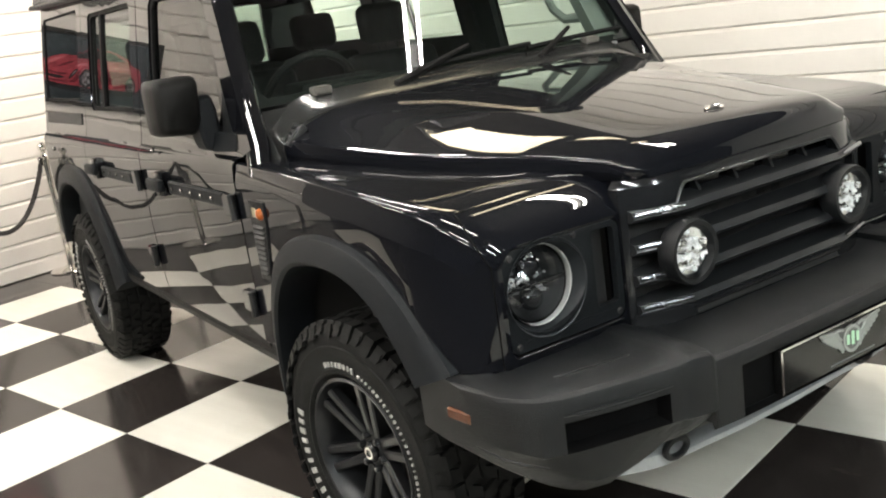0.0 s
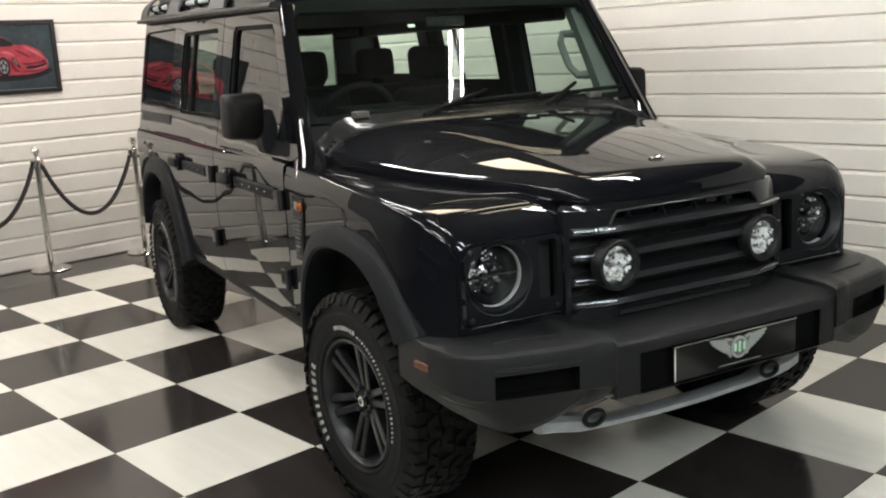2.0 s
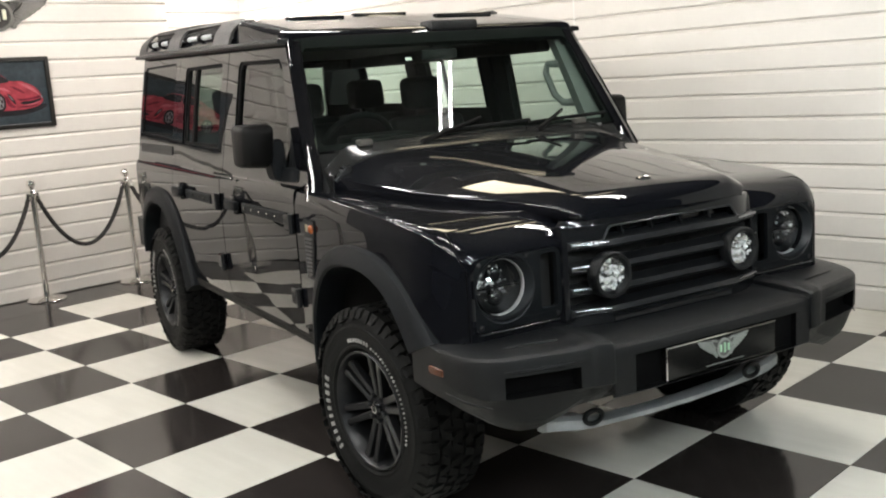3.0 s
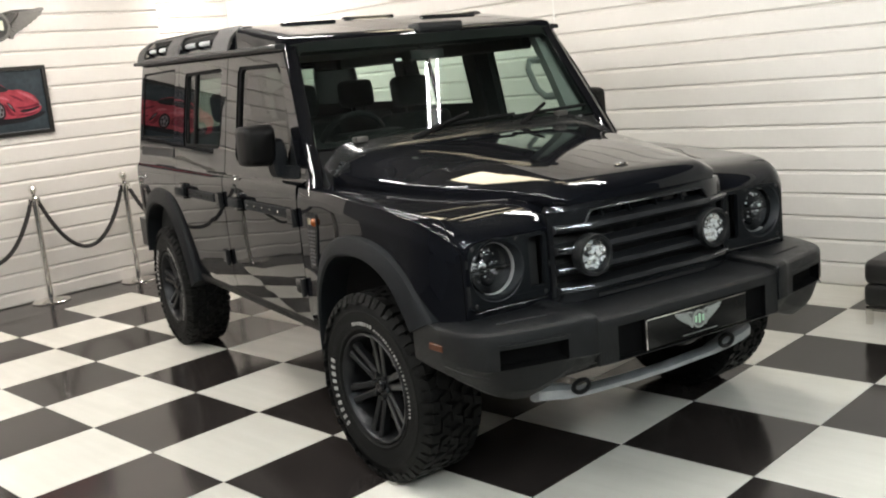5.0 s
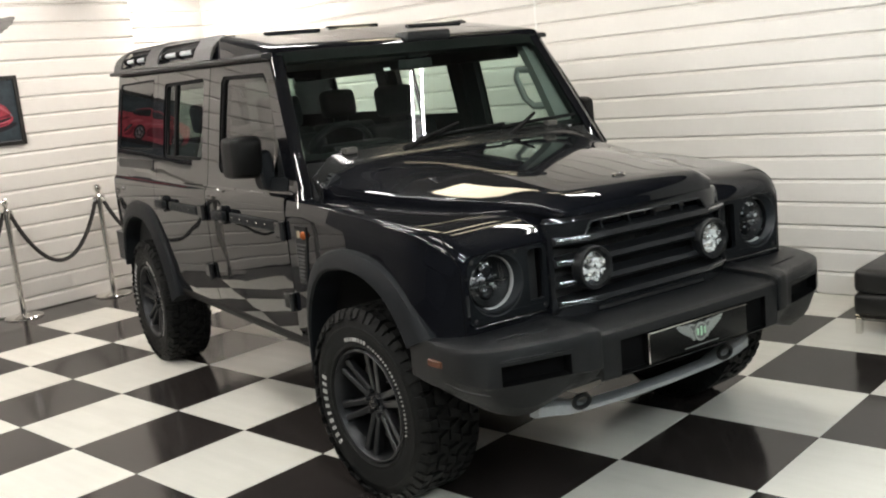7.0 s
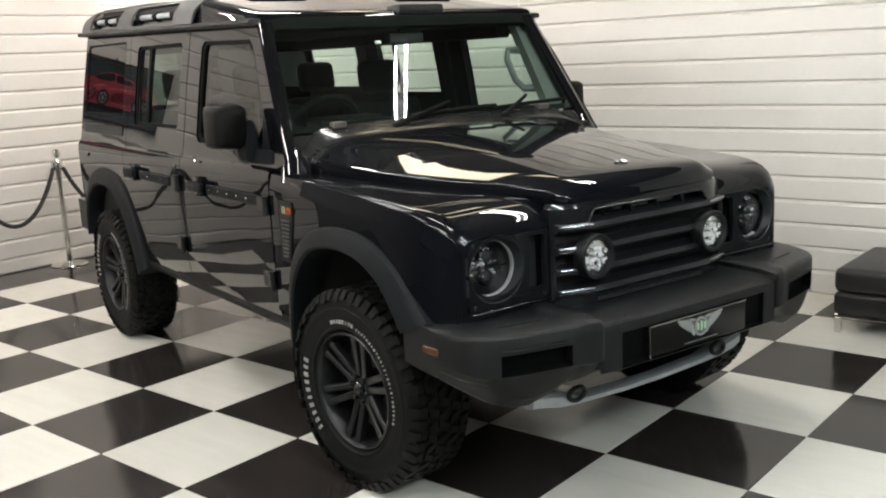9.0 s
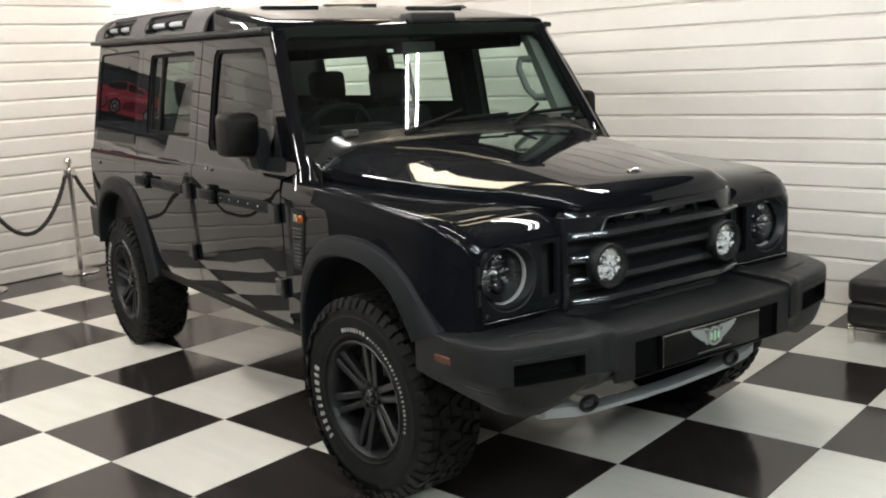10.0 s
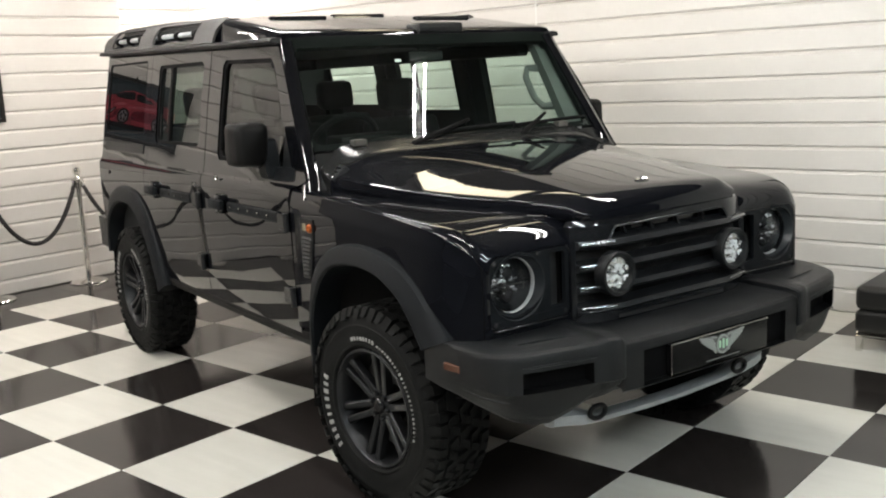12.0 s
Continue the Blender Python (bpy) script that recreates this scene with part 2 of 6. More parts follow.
def box(bm, x0, x1, y0, y1, z0, z1, bevel=0.0, segs=1, m=None):
    vs = [bm.verts.new(c) for c in ((x0, y0, z0), (x1, y0, z0), (x1, y1, z0), (x0, y1, z0), (x0, y0, z1), (x1, y0, z1), (x1, y1, z1), (x0, y1, z1))]
    fs = [bm.faces.new([vs[i] for i in q]) for q in ((3, 2, 1, 0), (4, 5, 6, 7), (0, 1, 5, 4), (1, 2, 6, 5), (2, 3, 7, 6), (3, 0, 4, 7))]
    if bevel:
        es = list({e for f in fs for e in f.edges})
        res = bmesh.ops.bevel(bm, geom=es, offset=bevel, segments=segs, profile=0.5, affect="EDGES")
        vs = list({v for f in res["faces"] for v in f.verts} | {v for v in vs if v.is_valid})
    if m is not None:
        bmesh.ops.transform(bm, matrix=m, verts=[v for v in vs if v.is_valid])
    return vs


def one_box(*a, **k):
    bm = bmesh.new()
    box(bm, *a, **k)
    return bm


def loft(bm, rings, closed=True, caps=True, flip=False):
    """Skin a row of equal-length rings of points."""
    rows = [[bm.verts.new(p) for p in r] for r in rings]
    n = len(rows[0])
    for a, b in zip(rows, rows[1:]):
        for i in range(n if closed else n - 1):
            j = (i + 1) % n
            q = [a[i], a[j], b[j], b[i]]
            bm.faces.new(q[::-1] if flip else q)
    if closed and caps:
        bm.faces.new(rows[0][::-1])
        bm.faces.new(rows[-1])
    return rows


def tube(bm, pts, r, n=8, caps=True):
    """A round bar along a row of points."""
    pts = [Vector(p) for p in pts]
    rings = []
    for i, p in enumerate(pts):
        d = (pts[min(i + 1, len(pts) - 1)] - pts[max(i - 1, 0)]).normalized()
        u = d.orthogonal().normalized() if i == 0 else (u - d * u.dot(d)).normalized()
        v = d.cross(u)
        rr = r[i] if isinstance(r, (list, tuple)) else r
        rings.append([p + (u * math.cos(a) + v * math.sin(a)) * rr for a in (2 * math.pi * k / n for k in range(n))])
    loft(bm, rings, True, caps)


def revolve(bm, profile, n=48, axis="y", centre=(0, 0, 0), close=False):
    """Turn a profile of (radius, along) round an axis."""
    c = Vector(centre)
    rings = []
    for k in range(n):
        a = 2 * math.pi * k / n
        ca, sa = math.cos(a), math.sin(a)
        if axis == "y":
            rings.append([c + Vector((r * ca, h, r * sa)) for r, h in profile])
        elif axis == "x":
            rings.append([c + Vector((h, r * ca, r * sa)) for r, h in profile])
        else:
            rings.append([c + Vector((r * ca, r * sa, h)) for r, h in profile])
    loft(bm, rings + [rings[0]], False)
    bmesh.ops.remove_doubles(bm, verts=bm.verts, dist=1e-5)


def flat(bm, outline, holes):
    """Fill a 2D outline with holes as a sheet in the plane y = 0."""
    loops = [[Vector((u, v, 0)) for u, v in loop] for loop in (outline, *holes)]
    pts = [p for loop in loops for p in loop]
    vs = [bm.verts.new((p.x, 0, p.y)) for p in pts]
    fs = []
    for tri in geometry.tessellate_polygon(loops):
        try:
            fs.append(bm.faces.new([vs[i] for i in tri]))
        except ValueError:
            pass
    return fs


def thicken(bm, offset):
    """Give an open sheet a back at co + offset(co), and walls along its edges."""
    bmesh.ops.recalc_face_normals(bm, faces=bm.faces)
    faces, edges = list(bm.faces), [e for e in bm.edges if e.is_boundary]
    back = {v: bm.verts.new(v.co + Vector(offset(v.co))) for v in list(bm.verts)}
    for f in faces:
        bm.faces.new([back[v] for v in reversed(f.verts)])
    for e in edges:
        a, b = e.verts
        bm.faces.new((a, b, back[b], back[a]))


def cut_levels(bm, axis, levels):
    n = Vector([1.0 if k == axis else 0.0 for k in range(3)])
    for z in levels:
        bmesh.ops.bisect_plane(bm, geom=bm.verts[:] + bm.edges[:] + bm.faces[:], plane_co=n * z, plane_no=n)


def rounded(u0, u1, v0, v1, r=0.03, n=4, skew=0.0):
    """A rounded rectangle; skew moves the top to +u."""
    out = []
    for cu, cv, a0 in ((u1 - r, v1 - r, 0), (u0 + r, v1 - r, 90), (u0 + r, v0 + r, 180), (u1 - r, v0 + r, 270)):
        for k in range(n + 1):
            a = math.radians(a0 + 90 * k / n)
            out.append((cu + r * math.cos(a), cv + r * math.sin(a)))
    return [(u + skew * (v - v0) / (v1 - v0), v) for u, v in out]


def lerp(table, x):
    """Read a table of (x, value) rows by straight lines."""
    if x <= table[0][0]:
        return table[0][1]
    for (a, p), (b, q) in zip(table, table[1:]):
        if x <= b:
            return p + (q - p) * (x - a) / (b - a)
    return table[-1][1]


# ---- the room ----
floor = tagged(link_mesh("floor", one_box(WALL_X - 1.0, RIGHT_X, FRONT_Y, WALL_Y + 0.05, -0.12, -0.003), GROUT), "polished black and white chequered tile floor", "floor", kind="structure")


def cladding_wall(name, label, m, length, height):
    """A wall of horizontal boards: m places its start, boards run along +x and face -y."""
    backing = tagged(link_mesh(name, one_box(0, length, 0.006, 0.15, 0, height), TRIM_WHITE), label, "wall", kind="structure")
    backing.matrix_basis = m
    return backing


def board_mesh(length, h):
    """One cladding board: a flat face between two bevels that make a vee joint."""
    bm = bmesh.new()
    d = 0.016
    prof = [(0.0055, 0.0), (-0.002, 0.0), (-d + 0.0015, 0.010), (-d, 0.013), (-d, h - 0.022), (-d + 0.0015, h - 0.019), (-0.002, h - 0.003), (0.0055, h - 0.003)]
    loft(bm, [[(x, y, z) for y, z in prof] for x in (0.0, length)])
    bmesh.ops.recalc_face_normals(bm, faces=bm.faces)
    me = bpy.data.meshes.new("board")
    bm.to_mesh(me)
    bm.free()
    me.materials.append(CLAD)
    return me


# board height and the height of the lowest joint, wall by wall
PITCHES = {"wall_west": (0.1545, 0.124), "wall_west_recess": (0.1545, 0.124), "wall_north": (0.1524, 0.153)}
walls = {}
# name, start, turn, length; boards are added at the end of the file
WALL_ROWS = [
    ("wall_west", (WALL_X, -0.75, 0), 90, 2.80 + 0.75, CEIL, "white board-clad showroom wall with hung picture"),
    ("wall_west_recess", (-5.76, 2.80, 0), 90, 1.40, CEIL, "white board-clad recessed wall by the corner"),
    ("wall_north", (-5.76, WALL_Y, 0), 0, RIGHT_X + 5.76, CEIL, "white board-clad wall behind the vehicle"),
]
for nm, at, turn, length, h, lab in WALL_ROWS:
    walls[nm] = cladding_wall(nm, lab, pose(*at, 0, 0, turn), length, h)
bm = bmesh.new()
box(bm, -5.9, WALL_X - 0.151, 2.66, 2.80, 0, CEIL)
tagged(link_mesh("wall_return", bm, PLASTER), "plain dark return of the clad wall", "wall", kind="structure")
# out-of-view stretch, kept dark so the wing side reflects little
bm = bmesh.new()
box(bm, WALL_X - 0.15, WALL_X, FRONT_Y, -0.76, 0, CEIL)
tagged(link_mesh("wall_west_far", bm, PLASTER), "unseen dark grey wall, added to darken reflections in the wing", "wall", kind="structure")
# east and south walls are out of view, added to shape the car's reflections
bm = bmesh.new()
box(bm, RIGHT_X, RIGHT_X + 0.15, FRONT_Y, WALL_Y + 0.15, 0, CEIL)
tagged(link_mesh("wall_east", bm, COOL_SHEEN_WALL), "unseen slate-blue wall, added to tint reflections on the car", "wall", kind="structure")
bm = bmesh.new()
box(bm, WALL_X - 0.15, RIGHT_X + 0.15, FRONT_Y - 0.15, FRONT_Y, 0, CEIL)
tagged(link_mesh("wall_south", bm, COOL_SHEEN_WALL), "unseen slate-blue wall, added to tint reflections on the car", "wall", kind="structure")
bm = bmesh.new()
box(bm, -6.0, RIGHT_X + 0.15, FRONT_Y - 0.15, WALL_Y + 0.15, CEIL, CEIL + 0.12)
tagged(link_mesh("ceiling", bm, CEIL_DARK), "dark boarded showroom ceiling", "ceiling", kind="structure")


def ceiling_panel(x, y, lx, ly, turn):
    """A yellowed prismatic diffuser let into the ceiling, with ribs along its length."""
    root = tagged(new("ceiling_panel_light"), "yellowed ribbed ceiling diffuser panel, lit from behind", "ceiling light", "yellowed ceiling panels")
    root.matrix_basis = pose(x, y, CEIL, 0, 0, turn)
    bm = bmesh.new()
    n = int(lx / 0.025)
    loft(bm, [[(-lx / 2 + lx * k / n, yy, -0.012 - 0.008 * math.cos(2 * math.pi * k / 4)) for k in range(n + 1)] for yy in (-ly / 2, ly / 2)], False)
    part("diffuser", bm, ROOFLIGHT, root, "yellowed ribbed diffuser")
    bm = bmesh.new()
    for a in ((-lx / 2 - 0.02, lx / 2 + 0.02, -ly / 2 - 0.02, -ly / 2), (-lx / 2 - 0.02, lx / 2 + 0.02, ly / 2, ly / 2 + 0.02), (-lx / 2 - 0.02, -lx / 2, -ly / 2, ly / 2), (lx / 2, lx / 2 + 0.02, -ly / 2, ly / 2)):
        box(bm, *a, -0.024, -0.001)
    part("edging", bm, BATTEN, root)
    return root


for x, y, lx, ly, turn in ((-1.03, 2.67, 1.10, 0.28, -23), (-0.25, 2.75, 0.12, 0.75, 0), (0.38, 2.65, 0.12, 1.10, 0)):
    ceiling_panel(x, y, lx, ly, turn)


def twin_batten(x, y, z, tube_mat, length=1.5):
    """A twin-tube ceiling fitting along x."""
    root = tagged(new("ceiling_light"), "twin-tube ceiling light on thin rods, lit; several are added fill", "ceiling light", "twin-tube ceiling lights")
    root.matrix_basis = pose(x, y, z)
    part("body", one_box(-length / 2, length / 2, -0.035, 0.035, 0.030, 0.085, bevel=0.006), BATTEN, root)
    for e in (-1, 1):
        bm = bmesh.new()
        tube(bm, [(e * length * 0.36, 0, 0.08), (e * length * 0.36, 0, CEIL - LAMP_Z - 0.002)], 0.004, 6)
        part("suspension_rod", bm, BATTEN, root, "thin grey suspension rod")
    for s in (-1, 1):
        bm = bmesh.new()
        tube(bm, [(-length / 2 + 0.03, s * 0.042, 0), (length / 2 - 0.03, s * 0.042, 0)], 0.010, 8)
        part("tube", bm, tube_mat, root, "glowing white tube")
        for e in (-1, 1):
            part("lampholder", one_box(e * (length / 2 - 0.015) - 0.012, e * (length / 2 - 0.015) + 0.012, s * 0.042 - 0.016, s * 0.042 + 0.016, -0.018, 0.032, bevel=0.004), BATTEN, root)
    return root


batten = twin_batten(0, 0, LAMP_Z, TUBE)
batten.matrix_basis = pose(1.44, 1.955, LAMP_Z, 0, 0, -4)
for x, y in ((-1.0, 1.5), (-1.15, 0.0), (1.2, -0.1), (-1.15, -1.9), (1.2, -2.1), (-0.9, -3.9), (1.4, -4.1), (3.6, -4.3)):
    copy_thing(batten, pose(x, y, LAMP_Z, 0, 0, -4))
# unseen cool fill lamps, added to brighten the right floor and the car's front
cool_fill_batten = twin_batten(0, 0, LAMP_Z, FILL_COOL)
cool_fill_batten.matrix_basis = pose(3.6, -0.3, LAMP_Z, 0, 0, -4)
for x, y in ((4.3, -1.5), (5.0, 0.7)):
    copy_thing(cool_fill_batten, pose(x, y, LAMP_Z, 0, 0, -4))
# unseen warm fill lamps, added to brighten the left wall and floor
warm_fill_batten = twin_batten(0, 0, LAMP_Z, FILL_WARM)
warm_fill_batten.matrix_basis = pose(-3.5, 2.2, LAMP_Z, 0, 0, -4)
for x, y in ((-3.5, 0.3), (-3.4, -1.4), (-4.9, 3.4)):
    copy_thing(warm_fill_batten, pose(x, y, LAMP_Z, 0, 0, -4))

# ---- the vehicle: x ahead, y to its left, z up, from the ground below the front axle ----
car = tagged(new("off_road_vehicle"), "black boxy four-door off-road vehicle with black plastic bumpers", "car")
car.matrix_basis = pose(0.8142, 1.3282, 0, 0, 0, -14.4)
SIDES = (-1, 1)

PROFILE = [(0.50, 0.885), (0.56, 0.912), (0.64, 0.926), (0.90, 0.932), (1.14, 0.930), (1.178, 0.9268), (1.188, 0.9245), (1.202, 0.918), (1.215, 0.9055), (1.26, 0.8965), (1.30, 0.890), (1.55, 0.850), (1.82, 0.800), (1.86, 0.792), (1.93, 0.786)]
LEVELS = [0.56, 0.64, 0.75, 0.90, 1.02, 1.14, 1.165, 1.178, 1.188, 1.195, 1.202, 1.209, 1.215, 1.26, 1.30, 1.55]


def side_y(z):
    return lerp(PROFILE, z)


def gutter(x):
    """Height of the roof gutter's underside, which climbs a little towards the rear."""
    return 1.816 + 0.058 * (-0.88 - x) / 2.82


def side_panel(name, s, outline, holes, mats, parent, inset=0.0, thick=0.018, label="", levels=LEVELS):
    """A body-side panel from its outline in (x, z), bent to the side's profile."""
    bm = bmesh.new()
    flat(bm, outline, holes)
    zs = [v.co.z for v in bm.verts]
    cut_levels(bm, 2, [z for z in levels if min(zs) + 0.002 < z < max(zs) - 0.002])
    for v in bm.verts:
        v.co.y = s * (side_y(v.co.z) - inset)
    if thick:
        thicken(bm, lambda c: (0, -s * thick, 0))
    return part(name, bm, mats, parent, label)


AXLE_R = -2.922
HUB = 0.392
GAP = 0.004
FD0, FD1 = -0.632, -1.660      # front door
RD0, RD1 = -1.668, -2.580      # rear door
TAIL = -3.50

ARCH_F_OUT = [(-0.485, 0.49), (-0.482, 0.66), (-0.445, 0.82), (-0.36, 0.935), (-0.235, 1.000), (-0.08, 1.030), (0.08, 1.027), (0.22, 0.995), (0.35, 0.930), (0.45, 0.845), (0.53, 0.770)]
ARCH_F_IN = [(-0.425, 0.47), (-0.420, 0.62), (-0.385, 0.75), (-0.31, 0.86), (-0.21, 0.925), (-0.07, 0.950), (0.06, 0.948), (0.17, 0.922), (0.27, 0.868), (0.345, 0.79), (0.40, 0.715)]
ARCH_R_OUT = [(0.585, 0.52), (0.54, 0.65), (0.46, 0.80), (0.35, 0.94), (0.20, 1.030), (0.02, 1.060), (-0.16, 1.052), (-0.32, 1.00), (-0.43, 0.90), (-0.485, 0.77), (-0.50, 0.62)]
ARCH_R_IN = [(0.505, 0.47), (0.465, 0.58), (0.395, 0.71), (0.30, 0.83), (0.17, 0.925), (0.02, 0.960), (-0.13, 0.952), (-0.26, 0.905), (-0.36, 0.82), (-0.41, 0.71), (-0.42, 0.60)]


def smooth_line(pts, n=4):
    """Points along a smooth curve through a row of points."""
    out = []
    for i in range(len(pts) - 1):
        p0, p1, p2, p3 = (Vector(pts[min(max(i + k, 0), len(pts) - 1)]) for k in (-1, 0, 1, 2))
        for k in range(n):
            t = k / n
            v = 0.5 * (2 * p1 + (p2 - p0) * t + (2 * p0 - 5 * p1 + 4 * p2 - p3) * t * t + (3 * p1 - p0 - 3 * p2 + p3) * t ** 3)
            out.append((v.x, v.y))
    return out + [tuple(pts[-1])]


def between(a, b, t, cx=0.0):
    return [(cx + p[0] + (q[0] - p[0]) * t, p[1] + (q[1] - p[1]) * t) for p, q in zip(smooth_line(a), smooth_line(b))]


def inside(pts, x, z):
    hit = False
    for (x0, z0), (x1, z1) in zip(pts, pts[1:] + pts[:1]):
        if (z0 > z) != (z1 > z) and x < x0 + (x1 - x0) * (z - z0) / (z1 - z0):
            hit = not hit
    return hit


WIN_F = [(-0.655, 1.285), (-0.905, 1.728), (-0.945, 1.758), (-1.47, 1.768), (-1.50, 1.74), (-1.50, 1.315), (-1.47, 1.285)]
WIN_R = rounded(-2.450, -1.760, 1.340, 1.775, 0.035)
WIN_Q = rounded(-3.425, -2.665, 1.385, 1.812, 0.025)


def grow(outline, d):
    cx = sum(p[0] for p in outline) / len(outline)
    cz = sum(p[1] for p in outline) / len(outline)
    out = []
    for x, z in outline:
        out.append((x + min(d, abs(x - cx)) * (1 if x > cx else -1), z + min(d, abs(z - cz)) * (1 if z > cz else -1)))
    return out


def body_side(s):
    # front door with its window opening
    door = side_panel("front_door", s, [(FD0, 0.56), (FD0, 1.195), (-0.512, 1.240), (-0.599, 1.375), (-0.738, 1.60), (-0.885, gutter(-0.885)), (FD1, gutter(FD1)), (FD1, 0.56)], [grow(WIN_F, 0.0)], PAINT, car)
    side_panel("window_glass", s, grow(WIN_F, 0.012), [], SHADED_GLASS if s < 0 else GLASS, door, inset=0.020, thick=0, label="door glass, cabin shade in its tint on the near side")
    if s < 0:
        side_panel("glass_tag", s, [(-0.955, 1.735), (-0.885, 1.735), (-0.890, 1.762), (-0.955, 1.762)], [], PALE_METAL, door, inset=0.018, thick=0.001, label="small pale glass sticker")
    side_panel("window_seal", s, grow(WIN_F, 0.004), [grow(WIN_F, -0.016)], SEAL, door, inset=0.009, thick=0.012)
    # rear door
    arch_line = between(ARCH_R_IN, ARCH_R_OUT, 0.6, AXLE_R)
    lower = [p for p in arch_line if p[0] > RD1 + 0.002 and p[1] > 0.57]
    door_r = side_panel("rear_door", s, [(RD0, 0.56), (RD0, gutter(RD0)), (RD1, gutter(RD1)), (RD1, lower[-1][1] + 0.01)] + lower[::-1] + [(lower[0][0] + 0.02, 0.56)], [WIN_R], PAINT, car)
    side_panel("window_glass", s, grow(WIN_R, 0.012), [], PRIVACY if s < 0 else GLASS, door_r, inset=0.020, thick=0, label="tinted door glass")
    side_panel("window_seal", s, grow(WIN_R, 0.004), [grow(WIN_R, -0.016)], SEAL, door_r, inset=0.009, thick=0.012)
    side_panel("window_divider", s, [(-2.275, 1.345), (-2.245, 1.345), (-2.245, 1.77), (-2.275, 1.77)], [], SEAL, door_r, inset=0.008, thick=0.02)
    # rear quarter, with the wheel arch cut from it
    arch = [p for p in arch_line if p[0] < RD1 - 0.006]
    tail = [(RD1 - GAP, gutter(RD1)), (TAIL + 0.02, gutter(TAIL)), (TAIL - 0.005, 1.30), (TAIL - 0.01, 1.0), (TAIL + 0.03, 0.60)]
    quarter = side_panel("rear_quarter_panel", s, tail + arch[::-1] + [(RD1 - GAP, arch[0][1])], [WIN_Q], PAINT, car)
    side_panel("window_glass", s, grow(WIN_Q, 0.006), [], DARK_GLASS if s < 0 else GLASS, quarter, inset=0.006, thick=0, label="tinted quarter glass, darker on the near side")
    side_panel("window_seal", s, grow(WIN_Q, 0.004), [grow(WIN_Q, -0.010)], SEAL, quarter, inset=0.002, thick=0.012)
    side_panel("air_outlet", s, rounded(-3.42, -2.65, 1.268, 1.324, 0.006, 2), [], PLASTIC, quarter, inset=-0.005, thick=0.01, label="black slotted air outlet")
    # inner shell, so that the gaps between the panels are dark
    for x0, x1 in ((-0.66, -0.635), (-1.71, -1.62), (-2.66, -2.53)):
        side_panel("pillar", s, [(x0, 0.60), (x1, 0.60), (x1 - (0.28 if x0 == -0.66 else 0), 1.82), (x0 - (0.28 if x0 == -0.66 else 0), 1.82)], [], DARK, car, inset=0.026, thick=0.05)
    # sill and its plastic step cover
    bm = bmesh.new()
    prof = [(0.80, 0.494), (0.875, 0.497), (0.905, 0.517), (0.917, 0.548), (0.910, 0.575), (0.87, 0.588), (0.80, 0.588)]
    loft(bm, [[(x, s * y, z) for y, z in prof] for x in (-0.44, -1.0, -1.6, -2.30, -2.42)])
    part("sill_cover", bm, SEAL_DARK, car, "black plastic sill cover")
    # rub strips, handles, hinges
    for x0, x1, dr in ((-1.30, -0.73, door), (-2.28, -1.80, door_r)):
        strip = part("rub_strip", one_box(x0, x1, s * 0.930, s * 0.944, 1.045, 1.095, bevel=0.006), GREY_PLASTIC, dr, "dark grey utility strip with screws")
        k = 0
        while x0 + 0.05 + 0.105 * k < x1 - 0.02:
            bm = bmesh.new()
            revolve(bm, [(0, 0.004), (0.006, 0.004), (0.008, 0.0)], 8, "y", (x0 + 0.05 + 0.105 * k, s * 0.944 if s > 0 else -0.948, 1.07))
            part("screw", bm, CHROME, strip)
            k += 1
    for xh, dr in ((-1.375, door), (-2.36, door_r)):
        hd = part("door_handle", one_box(xh - 0.075, xh + 0.085, s * 0.955, s * 0.985, 1.055, 1.105, bevel=0.013, segs=2), GREY_PLASTIC, dr, "black plastic door handle")
        part("escutcheon", one_box(xh - 0.055, xh + 0.02, s * 0.925, s * 0.956, 1.03, 1.125, bevel=0.01, segs=2), GLOSS_BLACK, hd)
    for xh, zh, dr in ((-0.700, 1.055, door), (-0.685, 0.730, door), (-1.735, 1.070, door_r), (-1.735, 0.748, door_r)):
        hg = part("hinge", one_box(xh - 0.035, xh + 0.05, s * 0.926, s * 0.946, zh - 0.036, zh + 0.036, bevel=0.006), GLOSS_BLACK, dr, "black exposed door hinge")
        bm = bmesh.new()
        tube(bm, [(xh + 0.055, s * 0.944, zh - 0.042), (xh + 0.055, s * 0.944, zh + 0.042)], 0.013, 10)
        part("pin", bm, PLASTIC, hg)
    for xk, zk in ((-1.43, 1.205), (-3.28, 1.13)):
        bm = bmesh.new()
        revolve(bm, [(0, 0.006), (0.010, 0.006), (0.013, 0.0)], 12, "y", (xk, s * 0.93 if s > 0 else -0.936, zk))
        part("lock_button", bm, CHROME, quarter if xk < -3 else door)


for s in SIDES:
    body_side(s)


# ---- front wings ----
BON_Y = smooth_line([(-0.55, 0.815), (-0.46, 0.800), (-0.2, 0.745), (0.1, 0.640), (0.40, 0.505), (0.57, 0.440), (0.630, 0.418), (0.655, 0.402), (0.667, 0.380)], 6)     # bonnet's lower edge
BON_Z = smooth_line([(-0.55, 1.20), (-0.46, 1.192), (0.0, 1.163), (0.40, 1.143), (0.57, 1.136), (0.68, 1.126)], 6)
WING_TOP = smooth_line([(-0.56, 1.198), (-0.3, 1.190), (0.1, 1.166), (0.30, 1.153), (0.40, 1.145), (0.47, 1.134), (0.52, 1.119), (0.555, 1.101), (0.582, 1.081), (0.600, 1.063), (0.612, 1.047)], 6)
